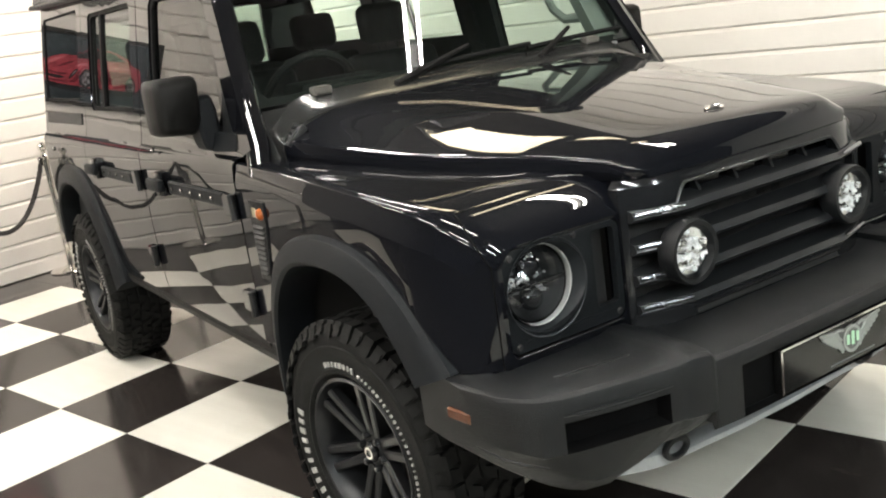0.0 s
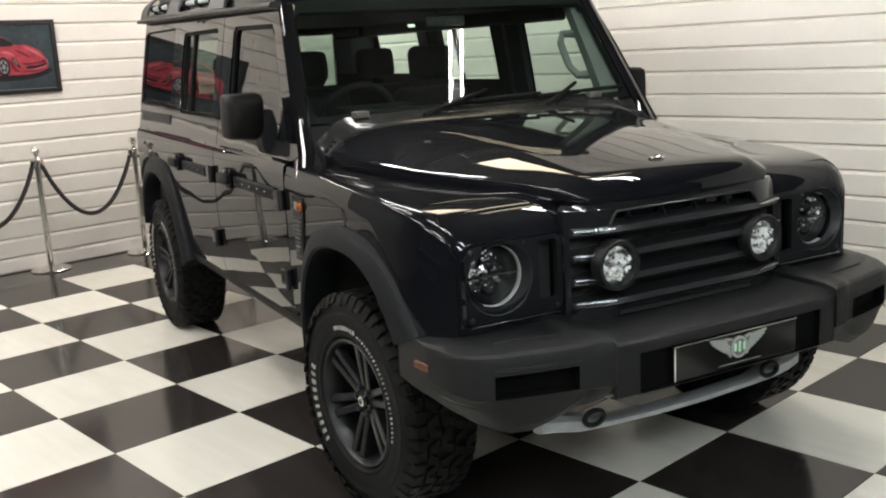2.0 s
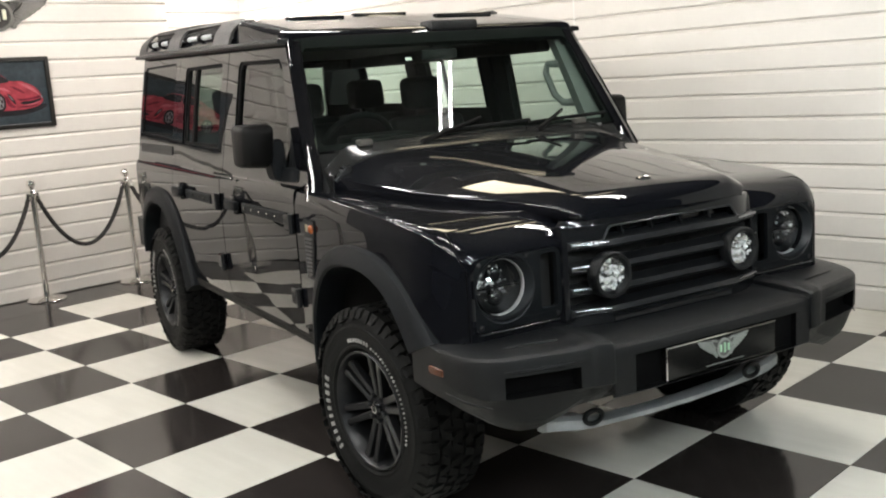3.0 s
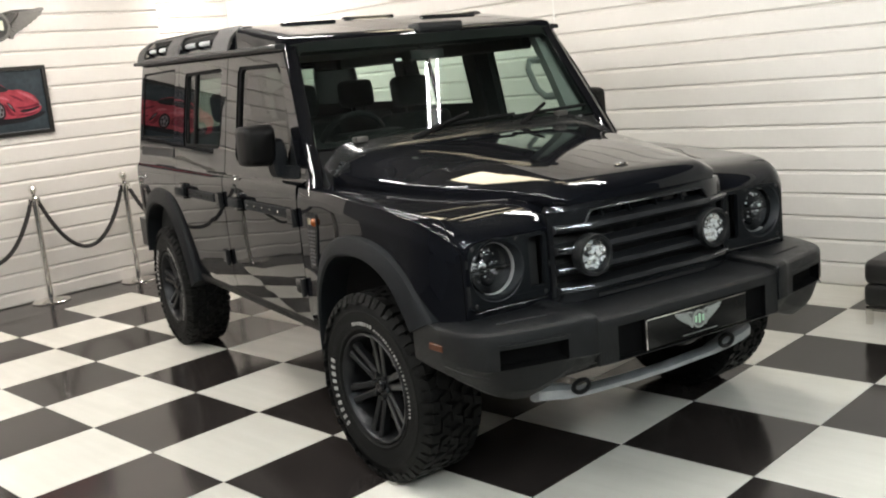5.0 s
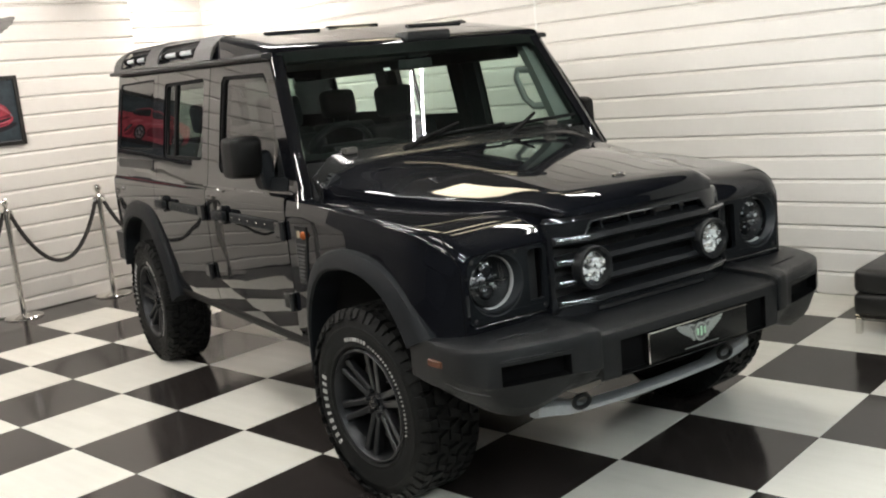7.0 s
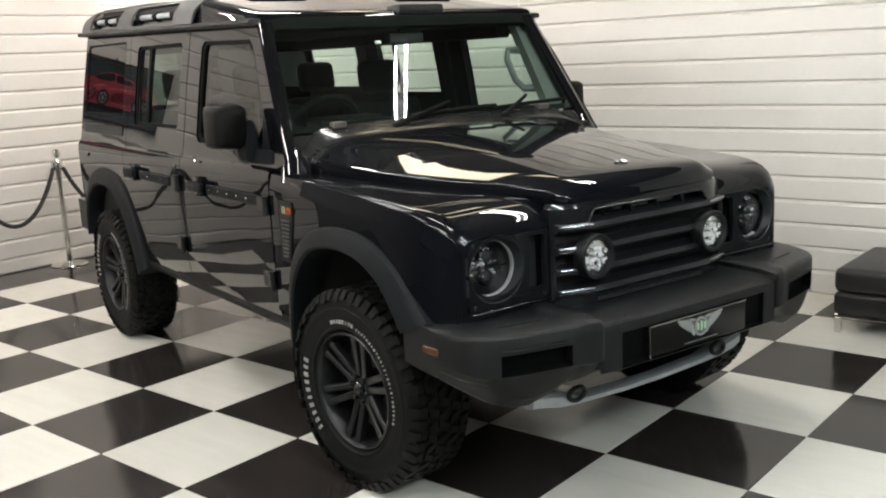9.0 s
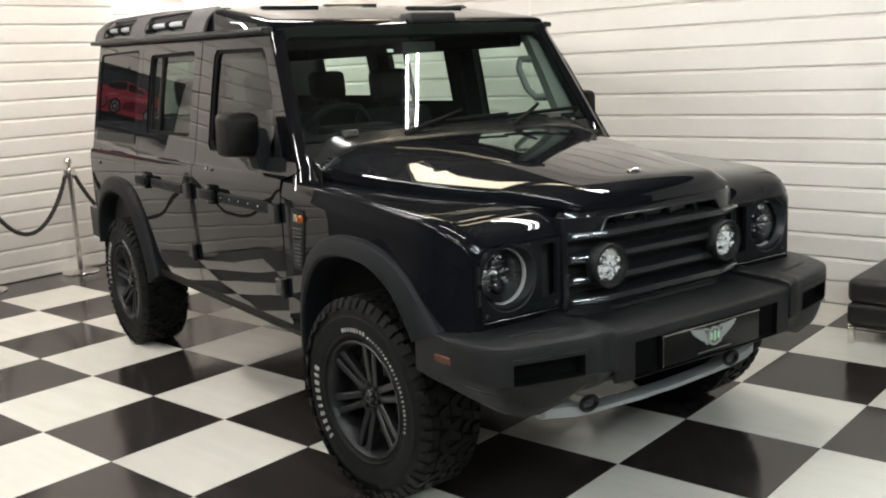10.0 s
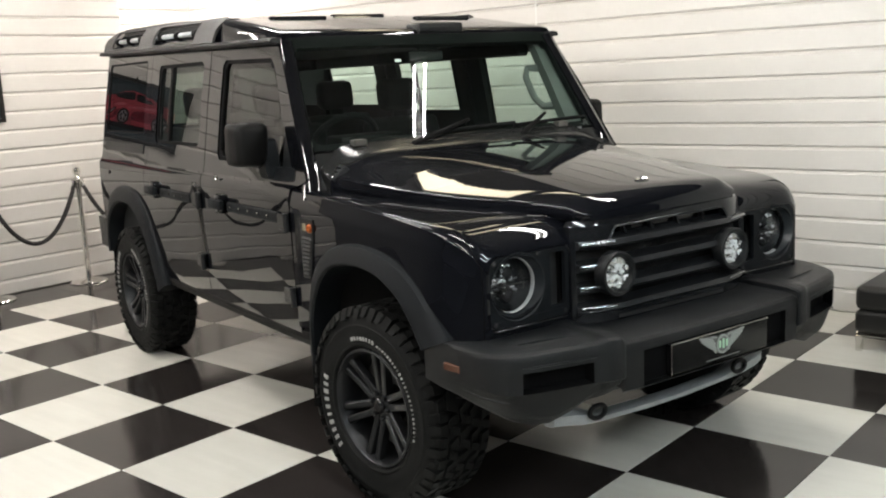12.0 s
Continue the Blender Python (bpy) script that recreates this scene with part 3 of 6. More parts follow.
WING_RAD = [(-0.5, 0.014), (0.2, 0.018), (0.42, 0.032), (0.54, 0.048), (0.612, 0.050)]
WING_OUT = smooth_line([(-0.56, 0.918), (-0.1, 0.919), (0.2, 0.916), (0.36, 0.911), (0.44, 0.904), (0.50, 0.893), (0.55, 0.876), (0.585, 0.855), (0.603, 0.838), (0.612, 0.828)], 6)


def wing(s):
    bm = bmesh.new()
    xs = [-0.62, -0.59] + [-0.56 + 0.03 * k for k in range(32)] + [0.39, 0.41, 0.43, 0.45, 0.47, 0.49, 0.508, 0.525, 0.540, 0.553, 0.565, 0.576, 0.585, 0.593, 0.600, 0.605, 0.609, 0.612]
    rings = []
    for x in xs:
        zt, yo = lerp(WING_TOP, x), lerp(WING_OUT, x)
        yi = min(lerp(BON_Y, x) - 0.05, yo - 0.1)
        rad = lerp(WING_RAD, x)
        crest = yo - rad
        zi = zt - 0.002
        crown = lerp([(0.10, 0.0), (0.40, 0.022), (0.57, 0.025), (0.612, 0.0)], x)
        drop = crown * (crest - 0.85)
        row = [(yi, zi - 0.006), (yi + 0.050, zi - 0.001), (0.5 * (yi + 0.05 + crest), zt), (crest - 0.03, zt), (crest - 0.01, zt)]
        row = [(y, z - crown * (y - 0.85)) for y, z in row]
        zt -= drop
        row += [(crest + rad * math.sin(a), zt - rad * (1 - math.cos(a))) for a in (math.radians(15 * k) for k in range(1, 7))]
        z0 = zt - rad
        # a leaning band below the top edge, then a soft crease and an upright side
        out = lerp([(0.40, 0.013), (0.57, 0.006), (0.612, 0.0)], x)
        for drop, share_out in ((0.012, 0.22), (0.030, 0.56), (0.048, 0.90), (0.054, 0.985), (0.062, 1.0)):
            row.append((yo + out * share_out, z0 - drop))
        lean = lerp([(0.20, 0.0), (0.40, 0.09), (0.55, 0.09), (0.612, 0.0)], x)
        for k in range(1, 15):
            drop = (z0 - 0.662) * k / 14
            row.append((yo + out + lean * min(drop, 0.30), z0 - 0.062 - drop))
        rings.append([(x, s * y, z) for y, z in row])
    loft(bm, rings, False)
    hole = [(-0.49, 0.3)] + between(ARCH_F_IN, ARCH_F_OUT, 0.55) + [(0.70, 0.60), (0.70, 0.3)]
    gone = [f for f in bm.faces if inside(hole, f.calc_center_median().x, f.calc_center_median().z)]
    bmesh.ops.delete(bm, geom=gone, context="FACES")
    thicken(bm, lambda c: (0, -s * 0.012, -0.006))
    wg = part("front_wing", bm, WING_PAINT, car)
    # shut line of the separate nose piece
    bm = bmesh.new()
    seam = []
    for x, a in ((0.496, None), (0.498, None), (0.506, 0), (0.530, 20), (0.555, 40), (0.578, 60), (0.595, 80), (0.603, 90)):
        zt, yo = lerp(WING_TOP, x), lerp(WING_OUT, x)
        rad = lerp(WING_RAD, x)
        if a is None:
            seam.append((x, s * (0.50 if not seam else yo - rad - 0.02), zt + 0.0005))
        else:
            seam.append((x, s * (yo - rad + rad * math.sin(math.radians(a)) + 0.0005), zt - rad + rad * math.cos(math.radians(a)) + 0.0005))
    seam += [(0.604, s * (lerp(WING_OUT, 0.604) + 0.0015), 0.96), (0.604, s * (lerp(WING_OUT, 0.604) + 0.0015), 0.76)]
    tube(bm, seam, 0.0022, 6)
    part("shut_line", bm, RECESS_SHADE, wg)
    # side vent with the round repeater above it
    bm = bmesh.new()
    loft(bm, [[(x, s * y, z) for x, z in ((-0.525, 0.835), (-0.458, 0.835), (-0.415, 1.02), (-0.413, 1.088), (-0.525, 1.088))] for y in (0.920, 0.937)])
    vent = part("wing_vent", bm, PLASTIC, wg, "black slotted wing vent")
    for k in range(10):
        z = 0.852 + 0.0168 * k
        bm = bmesh.new()
        x1 = -0.458 + 0.040 * (z - 0.835) / 0.185 - 0.010
        loft(bm, [[(x, s * 0.9365, z), (x, s * 0.944, z + 0.002), (x, s * 0.9365, z + 0.010)] for x in (-0.512, x1)])
        part("slat", bm, PLASTIC, vent)
    bm = bmesh.new()
    revolve(bm, [(0, 0.014), (0.010, 0.013), (0.017, 0.008), (0.0205, 0.0)], 16, "y", (0, 0, 0))
    rp = part("side_repeater", bm, AMBER, wg, "round amber side repeater lamp")
    rp.matrix_basis = pose(-0.437, s * 0.938, 1.052, 0, 0, 0 if s > 0 else 180)
    part("side_badge", one_box(-0.500, -0.473, s * 0.937, s * 0.940, 1.038, 1.068, bevel=0.001), BADGE_GOLD, wg, "small pale yellow badge")
    return wg


for s in SIDES:
    wing(s)


# ---- wheel-arch flares and liners ----
def flare(s, cx, outer, inner):
    """A plastic arch lip: a band round the arch that stands proud of the body."""
    bm = bmesh.new()
    rings = []
    for (xo, zo), (xi, zi) in zip(smooth_line(outer), smooth_line(inner)):
        def at(t, y):
            return (cx + xi + (xo - xi) * t, s * y, zi + (zo - zi) * t)
        rings.append([at(1.0, 0.905), at(1.0, 0.936), at(0.90, 0.950), at(0.55, 0.964), at(0.12, 0.972), at(0.0, 0.964), at(-0.02, 0.945), at(-0.02, 0.84), at(0.2, 0.84)])
    loft(bm, rings)
    part("wheel_arch_flare", bm, GREY_PLASTIC, car, "dark grey plastic wheel-arch flare")
    bm = bmesh.new()
    liner = [(cx + x * 1.01, z + 0.012) for x, z in smooth_line(inner)]
    loft(bm, [[(x, s * 0.88, z), (x, s * 0.42, z)] for x, z in liner], False)
    part("wheel_arch_liner", bm, DARK, car)


for s in SIDES:
    flare(s, 0.0, ARCH_F_OUT, ARCH_F_IN)
    flare(s, AXLE_R, ARCH_R_OUT, ARCH_R_IN)


# ---- bonnet ----
BON_TOP = smooth_line([(-0.64, 1.346), (-0.54, 1.337), (-0.2, 1.308), (0.1, 1.275), (0.4, 1.234), (0.55, 1.213), (0.600, 1.204), (0.628, 1.194), (0.648, 1.178), (0.660, 1.159), (0.666, 1.140), (0.667, 1.122)], 4)
BON_CREASE = smooth_line([(-0.64, 0.70), (-0.54, 0.67), (-0.38, 0.565), (-0.18, 0.405), (0.0, 0.345), (0.35, 0.355), (0.58, 0.352), (0.667, 0.330)], 5)


def bonnet_section(x):
    """Half of the bonnet's cross-section, from its lower edge to near the middle, as (y, z)."""
    zt, zo, yo, yc = lerp(BON_TOP, x), lerp(BON_Z, x), lerp(BON_Y, x), lerp(BON_CREASE, x)
    zo = min(zo, zt - 0.002)
    lip = min(lerp([(-0.55, 0.056), (0.0, 0.044), (0.4, 0.044), (0.58, 0.034), (0.66, 0.018)], x), 0.5 * (zt - zo))
    yc = min(yc, yo - 0.06)
    yr, zr, zc = yo - 0.010, zo + lip, zt - min(0.008, 0.2 * (zt - zo))
    soft = lerp([(-0.5, 0.022), (-0.25, 0.016), (0.05, 0.005), (0.5, 0.003)], x)

    def height(y):
        top = zt - (zt - zc) * (y / yc) ** 2
        u = (yr - y) / (yr - yc)
        slope = zr + (zc - zr) * u + 0.3 * soft
        m = max(-30.0, min(30.0, (top - slope) / soft))
        return top - soft * math.log(1 + math.exp(m))

    w = min(0.045, 0.4 * (yr - yc))
    rows = [yr + (yc + w - yr) * t for t in (0.02, 0.05, 0.25, 0.5, 0.75)] + [yc + w * t for t in (1, 0.6, 0.3, 0.1, -0.1, -0.3, -0.6, -1)] + [yc * t for t in (0.72, 0.5, 0.25)]
    z0 = height(rows[0])
    roll = [(yo, zo), (yo, zo + 0.55 * (z0 - zo)), (yo - 0.001, zo + 0.78 * (z0 - zo)), (yo - 0.004, zo + 0.92 * (z0 - zo))]
    return roll + [(y, height(y)) for y in rows]


def bonnet():
    bm = bmesh.new()
    xs = [-0.475, -0.46, -0.42, -0.36, -0.28, -0.2, -0.1, 0.0, 0.1, 0.2, 0.3, 0.38, 0.44, 0.48, 0.52, 0.56, 0.585, 0.605, 0.621, 0.634, 0.645, 0.653, 0.659, 0.664, 0.666, 0.667]
    rings = []
    for x in xs:
        half, zt = bonnet_section(x), lerp(BON_TOP, x)
        curve = 0.036 * max(0.0, (x - 0.35) / 0.317)
        ring = [(x, -y, z) for y, z in half] + [(x, 0, zt)] + [(x, y, z) for y, z in half[::-1]]
        rings.append([(px - curve * (abs(y) / 0.46) ** 2.5, y, z) for px, y, z in ring])
    loft(bm, rings, False)
    thicken(bm, lambda c: (0 if c.x < 0.6 else -0.02, 0, -0.018))
    bo = part("bonnet", bm, SMOOTH_PAINT, car, "gloss black raised bonnet", angle=40)
    bm = bmesh.new()
    revolve(bm, [(0.026, 0.0), (0.026, 0.004), (0.019, 0.006), (0.017, 0.002)], 20, "z")
    bd = part("badge", bm, CHROME, bo, "small oval chrome badge")
    bd.matrix_basis = pose(0.522, 0, 1.218, 0, 9, 0) @ Matrix.Diagonal((0.75, 1.25, 1, 1))
    for s in SIDES:
        # intake block at the rear corner, and washer / hinge blocks
        vt = part("corner_vent", one_box(-0.060, 0.060, -0.040, 0.040, -0.020, 0.004, bevel=0.003, segs=2), PLASTIC, bo, "black slotted corner vent")
        vt.matrix_basis = pose(-0.500, s * 0.768, 1.264, -s * 42, 0, s * 6)
        for k in range(3):
            part("slot", one_box(-0.035, 0.035, -0.028 + 0.022 * k, -0.018 + 0.022 * k, 0.0035, 0.0065, bevel=0.001), GLOSS_BLACK, vt)
        hb = part("bonnet_bracket", one_box(-0.024, 0.024, -0.032, 0.032, -0.006, 0.022, bevel=0.005), BRACKET, bo, "grey bonnet bracket")
        hb.matrix_basis = pose(-0.596, s * 0.59, 1.364)
    return bo


bonnet()
part("slam_panel", one_box(0.40, 0.615, -0.40, 0.40, 1.05, 1.108, bevel=0.008), PAINT, car)


# ---- windscreen, cowl and pillars ----
WS_N = Vector((0.8593, 0, 0.5115))
WS_U = Vector((-0.5115, 0, 0.8593))
WS_O = Vector((-0.608, 0, 1.375))


def on_screen(y, h, d=0.0):
    """A point of the windscreen's plane: y across, h up the slope, d proud; the glass bows forward a little."""
    bow = 0.018 * (1 - (y / 0.8) ** 2)
    return WS_O + Vector((0, y, 0)) + WS_U * h + WS_N * d + Vector((bow - 0.012, 0, 0))


def screen_sheet(bm, outline, holes, d, cuts=8):
    flat(bm, outline, holes)
    cut_levels(bm, 0, [-0.8 + 1.6 * k / cuts for k in range(1, cuts)])
    for v in bm.verts:
        v.co = on_screen(v.co.x, v.co.z, d)


bm = bmesh.new()
opening = [(-0.790, 0.03), (-0.768, 0.0), (0.768, 0.0), (0.790, 0.03), (0.738, 0.465), (0.715, 0.49), (-0.715, 0.49), (-0.738, 0.465)]
outer = [(-0.835, -0.03), (0.835, -0.03), (0.755, 0.55), (-0.755, 0.55)]
screen_sheet(bm, outer, [opening], 0.0)
thicken(bm, lambda c: tuple(-0.03 * WS_N))
screen_frame = part("windscreen_frame", bm, FRIT, car, "black windscreen border")
bm = bmesh.new()
screen_sheet(bm, [(-0.830, -0.025), (0.830, -0.025), (0.750, 0.54), (-0.750, 0.54)], [], 0.003, 12)
part("windscreen", bm, GLASS, car, "clear laminated windscreen")
for s in SIDES:
    # painted A pillar: from the wing up to the gutter
    bm = bmesh.new()
    rings = []
    for x, z, y in ((-0.465, 1.165, 0.868), (-0.515, 1.25, 0.838), (-0.592, 1.375, 0.820), (-0.662, 1.49, 0.801), (-0.730, 1.60, 0.783), (-0.868, 1.83, 0.742)):
        yo = side_y(z) - 0.003
        rings.append([(x - 0.012, s * (y - 0.012), z), (x, s * y, z), (x + 0.004, s * (0.6 * y + 0.4 * yo), z), (x + 0.002, s * (yo - 0.030), z), (x - 0.004, s * (yo - 0.012), z), (x - 0.012, s * (yo - 0.003), z), (x - 0.020, s * yo, z), (x - 0.045, s * yo, z), (x - 0.06, s * (y + 0.02), z), (x - 0.06, s * (y - 0.012), z)])
    loft(bm, rings)
    part("windscreen_pillar", bm, PAINT, car)
# painted corner between the cowl, the wing and the pillar's foot
for s in SIDES:
    bm = bmesh.new()
    screen_sheet(bm, [(s * 0.70, -0.045), (s * 0.842, -0.045), (s * 0.872, -0.215), (s * 0.70, -0.215)], [], 0.006)
    thicken(bm, lambda c: tuple(-0.012 * WS_N))
    part("cowl_corner", bm, COWL, car)
# cowl panel below the screen: the bonnet's section carried back
bm = bmesh.new()
rings = []
for x in (-0.480, -0.486, -0.52, -0.56, -0.60, -0.635):
    half = bonnet_section(x)
    lift = 0.275 * (-0.486 - x) if x < -0.48 else -0.006
    rings.append([(x, -y, z + lift) for y, z in half] + [(x, 0, lerp(BON_TOP, x) + lift)] + [(x, y, z + lift) for y, z in half[::-1]])
loft(bm, rings, False)
thicken(bm, lambda c: (0, 0, -0.06))
part("cowl", bm, COWL, car, "satin dark grey cowl panel", angle=40)


def wiper(y0, y1, h1):
    """An arm from the cowl with a thin blade."""
    a, b = on_screen(y0, -0.055, 0.03), on_screen(y1, h1, 0.03)
    bm = bmesh.new()
    mid = a.lerp(b, 0.35)
    tube(bm, [a - WS_N * 0.03, a + WS_N * 0.01, mid + WS_N * 0.012, b], [0.017, 0.015, 0.011, 0.008], 8)
    arm = part("wiper", bm, SEAL, car, "black windscreen wiper")
    bm = bmesh.new()
    p = on_screen(y1 - 0.22, h1 - 0.045, 0.012)
    q = on_screen(y1 + 0.28, h1 - 0.03, 0.012)
    tube(bm, [p, p.lerp(q, 0.5) + WS_N * 0.004, q], 0.009, 6)
    part("blade", bm, FRIT, arm)


wiper(-0.33, 0.02, 0.050)
wiper(0.30, 0.50, 0.050)
# small white tag and a label plate on the screen
for y, h, w, t, m in ((-0.225, 0.405, 0.034, 0.016, TRIM_WHITE), (0.70, -0.030, 0.075, 0.022, BAR_GREY)):
    bm = bmesh.new()
    screen_sheet(bm, [(y - w / 2, h - t / 2), (y + w / 2, h - t / 2), (y + w / 2, h + t / 2), (y - w / 2, h + t / 2)], [], -0.001)
    thicken(bm, lambda c: tuple(-0.001 * WS_N))
    part("screen_tag", bm, m, car)


# ---- roof ----
ROOF_Z = smooth_line([(-3.53, 1.990), (-3.42, 2.024), (-1.9, 2.000), (-1.6, 1.978), (-1.3, 1.936), (-1.0, 1.889), (-0.935, 1.877), (-0.908, 1.868), (-0.896, 1.854), (-0.893, 1.834)], 6)
ROOF_X = [-3.53, -3.50, -3.42, -3.3, -3.0, -2.5, -2.0, -1.7, -1.66, -1.61, -1.57, -1.52, -1.5, -1.35, -1.22, -1.10, -1.03, -1.00, -0.975, -0.955, -0.94, -0.93, -0.92, -0.912, -0.906, -0.901, -0.897, -0.893]
bm = bmesh.new()
rings = []
for x in ROOF_X:
    zt = lerp(ROOF_Z, x)
    zs = min(gutter(x) + 0.023, zt - 0.008)
    f = min(1.0, max(0.0, (x + 1.66) / 0.14))           # 0 behind the side trim, 1 ahead of it
    half = []
    for (y0, t0), (y1, t1) in zip(((0.800, 0.0), (0.797, 0.12), (0.785, 0.25), (0.760, 0.55), (0.745, 0.72), (0.725, 0.86), (0.695, 0.93), (0.64, 0.96), (0.35, 0.985)),
                                  ((0.802, 0.0), (0.801, 0.06), (0.795, 0.45), (0.788, 0.80), (0.782, 0.89), (0.770, 0.95), (0.752, 0.98), (0.70, 0.99), (0.35, 0.998))):
        half.append((y0 + (y1 - y0) * f, zs + (t0 + (t1 - t0) * f) * (zt - zs)))
    rings.append([(x, -y, z) for y, z in half] + [(x, 0, zt)] + [(x, y, z) for y, z in half[::-1]])
loft(bm, rings, False)
thicken(bm, lambda c: (0, 0, -0.02))
roof = part("roof", bm, SMOOTH_PAINT, car, "gloss black roof panel")
part("headlining", one_box(-3.48, -0.99, -0.74, 0.74, 1.80, 1.83), TRIM, car)
for s in SIDES:
    bm = bmesh.new()
    prof = [(0.785, 0.0), (0.838, 0.004), (0.842, 0.014), (0.835, 0.026), (0.80, 0.030), (0.785, 0.026)]
    loft(bm, [[(x, s * y, gutter(x) + z) for y, z in prof] for x in (-3.53, -2.5, -0.880)])
    part("roof_gutter", bm, PLASTIC, car)
    # roof side trim: a moulded band with two openings, pale bars behind as tube reflections
    bm = bmesh.new()
    holes = [rounded(-3.29, -2.74, 0.014, 0.140, 0.025, 3), rounded(-2.50, -1.84, 0.014, 0.140, 0.025, 3)]
    out2 = [(-3.46, 0.0), (-1.58, 0.0), (-1.565, 0.08), (-1.53, 0.140), (-1.55, 0.155), (-3.30, 0.155), (-3.375, 0.138), (-3.43, 0.10), (-3.455, 0.05)]
    flat(bm, out2, holes)
    cut_levels(bm, 2, [0.04, 0.08, 0.11, 0.135, 0.15])
    for v in bm.verts:
        u, h = v.co.x, v.co.z
        v.co = Vector((u, s * (0.830 - 0.22 * h - 2.0 * max(0.0, h - 0.06) ** 1.6), gutter(u) + 0.030 + 0.80 * h))
    thicken(bm, lambda c: (0, -s * 0.012, -0.004))
    trim_panel = part("roof_side_trim", bm, BAND_GREY, car, "dark grey roof-side trim with pale bars for reflections")
    bm = bmesh.new()
    tube(bm, [(-3.32, s * 0.784, gutter(-3.32) + 0.085), (-1.80, s * 0.784, gutter(-1.80) + 0.085)], 0.014, 8)
    part("reflection_bar", bm, SILVER, trim_panel, "pale bar that stands in for tube reflections")
    for x in (-3.25, -3.02, -2.79, -2.44, -2.17, -1.90):
        bm = bmesh.new()
        tube(bm, [(x - 0.028, s * 0.784, gutter(x) + 0.085), (x + 0.028, s * 0.784, gutter(x) + 0.085)], 0.021, 8)
        part("bar_sleeve", bm, SEAL, trim_panel)
    part("trim_back", one_box(-3.40, -1.62, min(s * 0.70, s * 0.775), max(s * 0.70, s * 0.752), 1.85, 1.965), DARK, trim_panel)
    bm = bmesh.new()
    loft(bm, [[(x, s * y, lerp(ROOF_Z, x) + z) for y, z in ((0.675, -0.045), (0.748, -0.055), (0.748, -0.004), (0.740, 0.003), (0.683, 0.003), (0.675, -0.004))] for x in (-3.24, -2.4, -1.56)])
    part("roof_strip", bm, PLASTIC, car, "black roof strip")
# small housing at the middle of the roof's front edge
part("roof_lamp_housing", one_box(-1.00, -0.872, -0.055, 0.21, 1.848, 1.900, bevel=0.014, segs=2), PLASTIC, car, "black plastic housing on the roof edge")
for x, y0, y1 in ((-1.55, -0.52, -0.20), (-1.75, -0.05, 0.28), (-1.45, 0.30, 0.66)):
    part("roof_rib", one_box(x - 0.02, x + 0.02, y0, y1, lerp(ROOF_Z, x) - 0.01, lerp(ROOF_Z, x) + 0.010, bevel=0.004), GLOSS_BLACK, car)
# tailgate closes the back
bm = bmesh.new()
loft(bm, [[(TAIL - 0.01, -0.90, 0.60), (TAIL - 0.01, 0.90, 0.60), (TAIL + 0.03, 0.90, 0.60), (TAIL + 0.03, -0.90, 0.60)],
          [(TAIL - 0.012, -0.88, 1.25), (TAIL - 0.012, 0.88, 1.25), (TAIL + 0.03, 0.88, 1.25), (TAIL + 0.03, -0.88, 1.25)]])
tailgate = part("tailgate", bm, PAINT, car)
for y0, y1 in ((-0.86, -0.50), (-0.10, 0.10), (0.50, 0.86)):
    bm = bmesh.new()
    lim = lambda y, z: max(-side_y(z) + 0.02, min(side_y(z) - 0.02, y))
    loft(bm, [[(x, lim(y, z), z) for x, y in ((TAIL - 0.006, y0), (TAIL + 0.03, y0), (TAIL + 0.03, y1), (TAIL - 0.006, y1))] for z in (1.25, 1.55, 1.82)])
    part("tailgate_post", bm, PAINT, tailgate)
part("tailgate_waist", one_box(TAIL - 0.005, TAIL + 0.03, -0.84, 0.84, 1.25, 1.40), PAINT, tailgate)
part("tailgate_header", one_box(TAIL - 0.005, TAIL + 0.03, -0.775, 0.775, 1.75, 1.90), PAINT, tailgate)
part("rear_glass", one_box(TAIL + 0.005, TAIL + 0.009, -0.70, 0.70, 1.40, 1.76), PRIVACY, tailgate)
for s in SIDES:
    bm = bmesh.new()
    pl = [(-3.40, 0.62), (-3.42, 0.925), (-3.72, 0.915), (-3.82, 0.74), (-3.82, 0.05), (-3.50, 0.05)]
    loft(bm, [[(x, s * y, z) for x, y in pl] for z in (0.60, 0.62, 0.785, 0.80)])
    part("rear_bumper", bm, PLASTIC, car, "black plastic rear bumper corner")

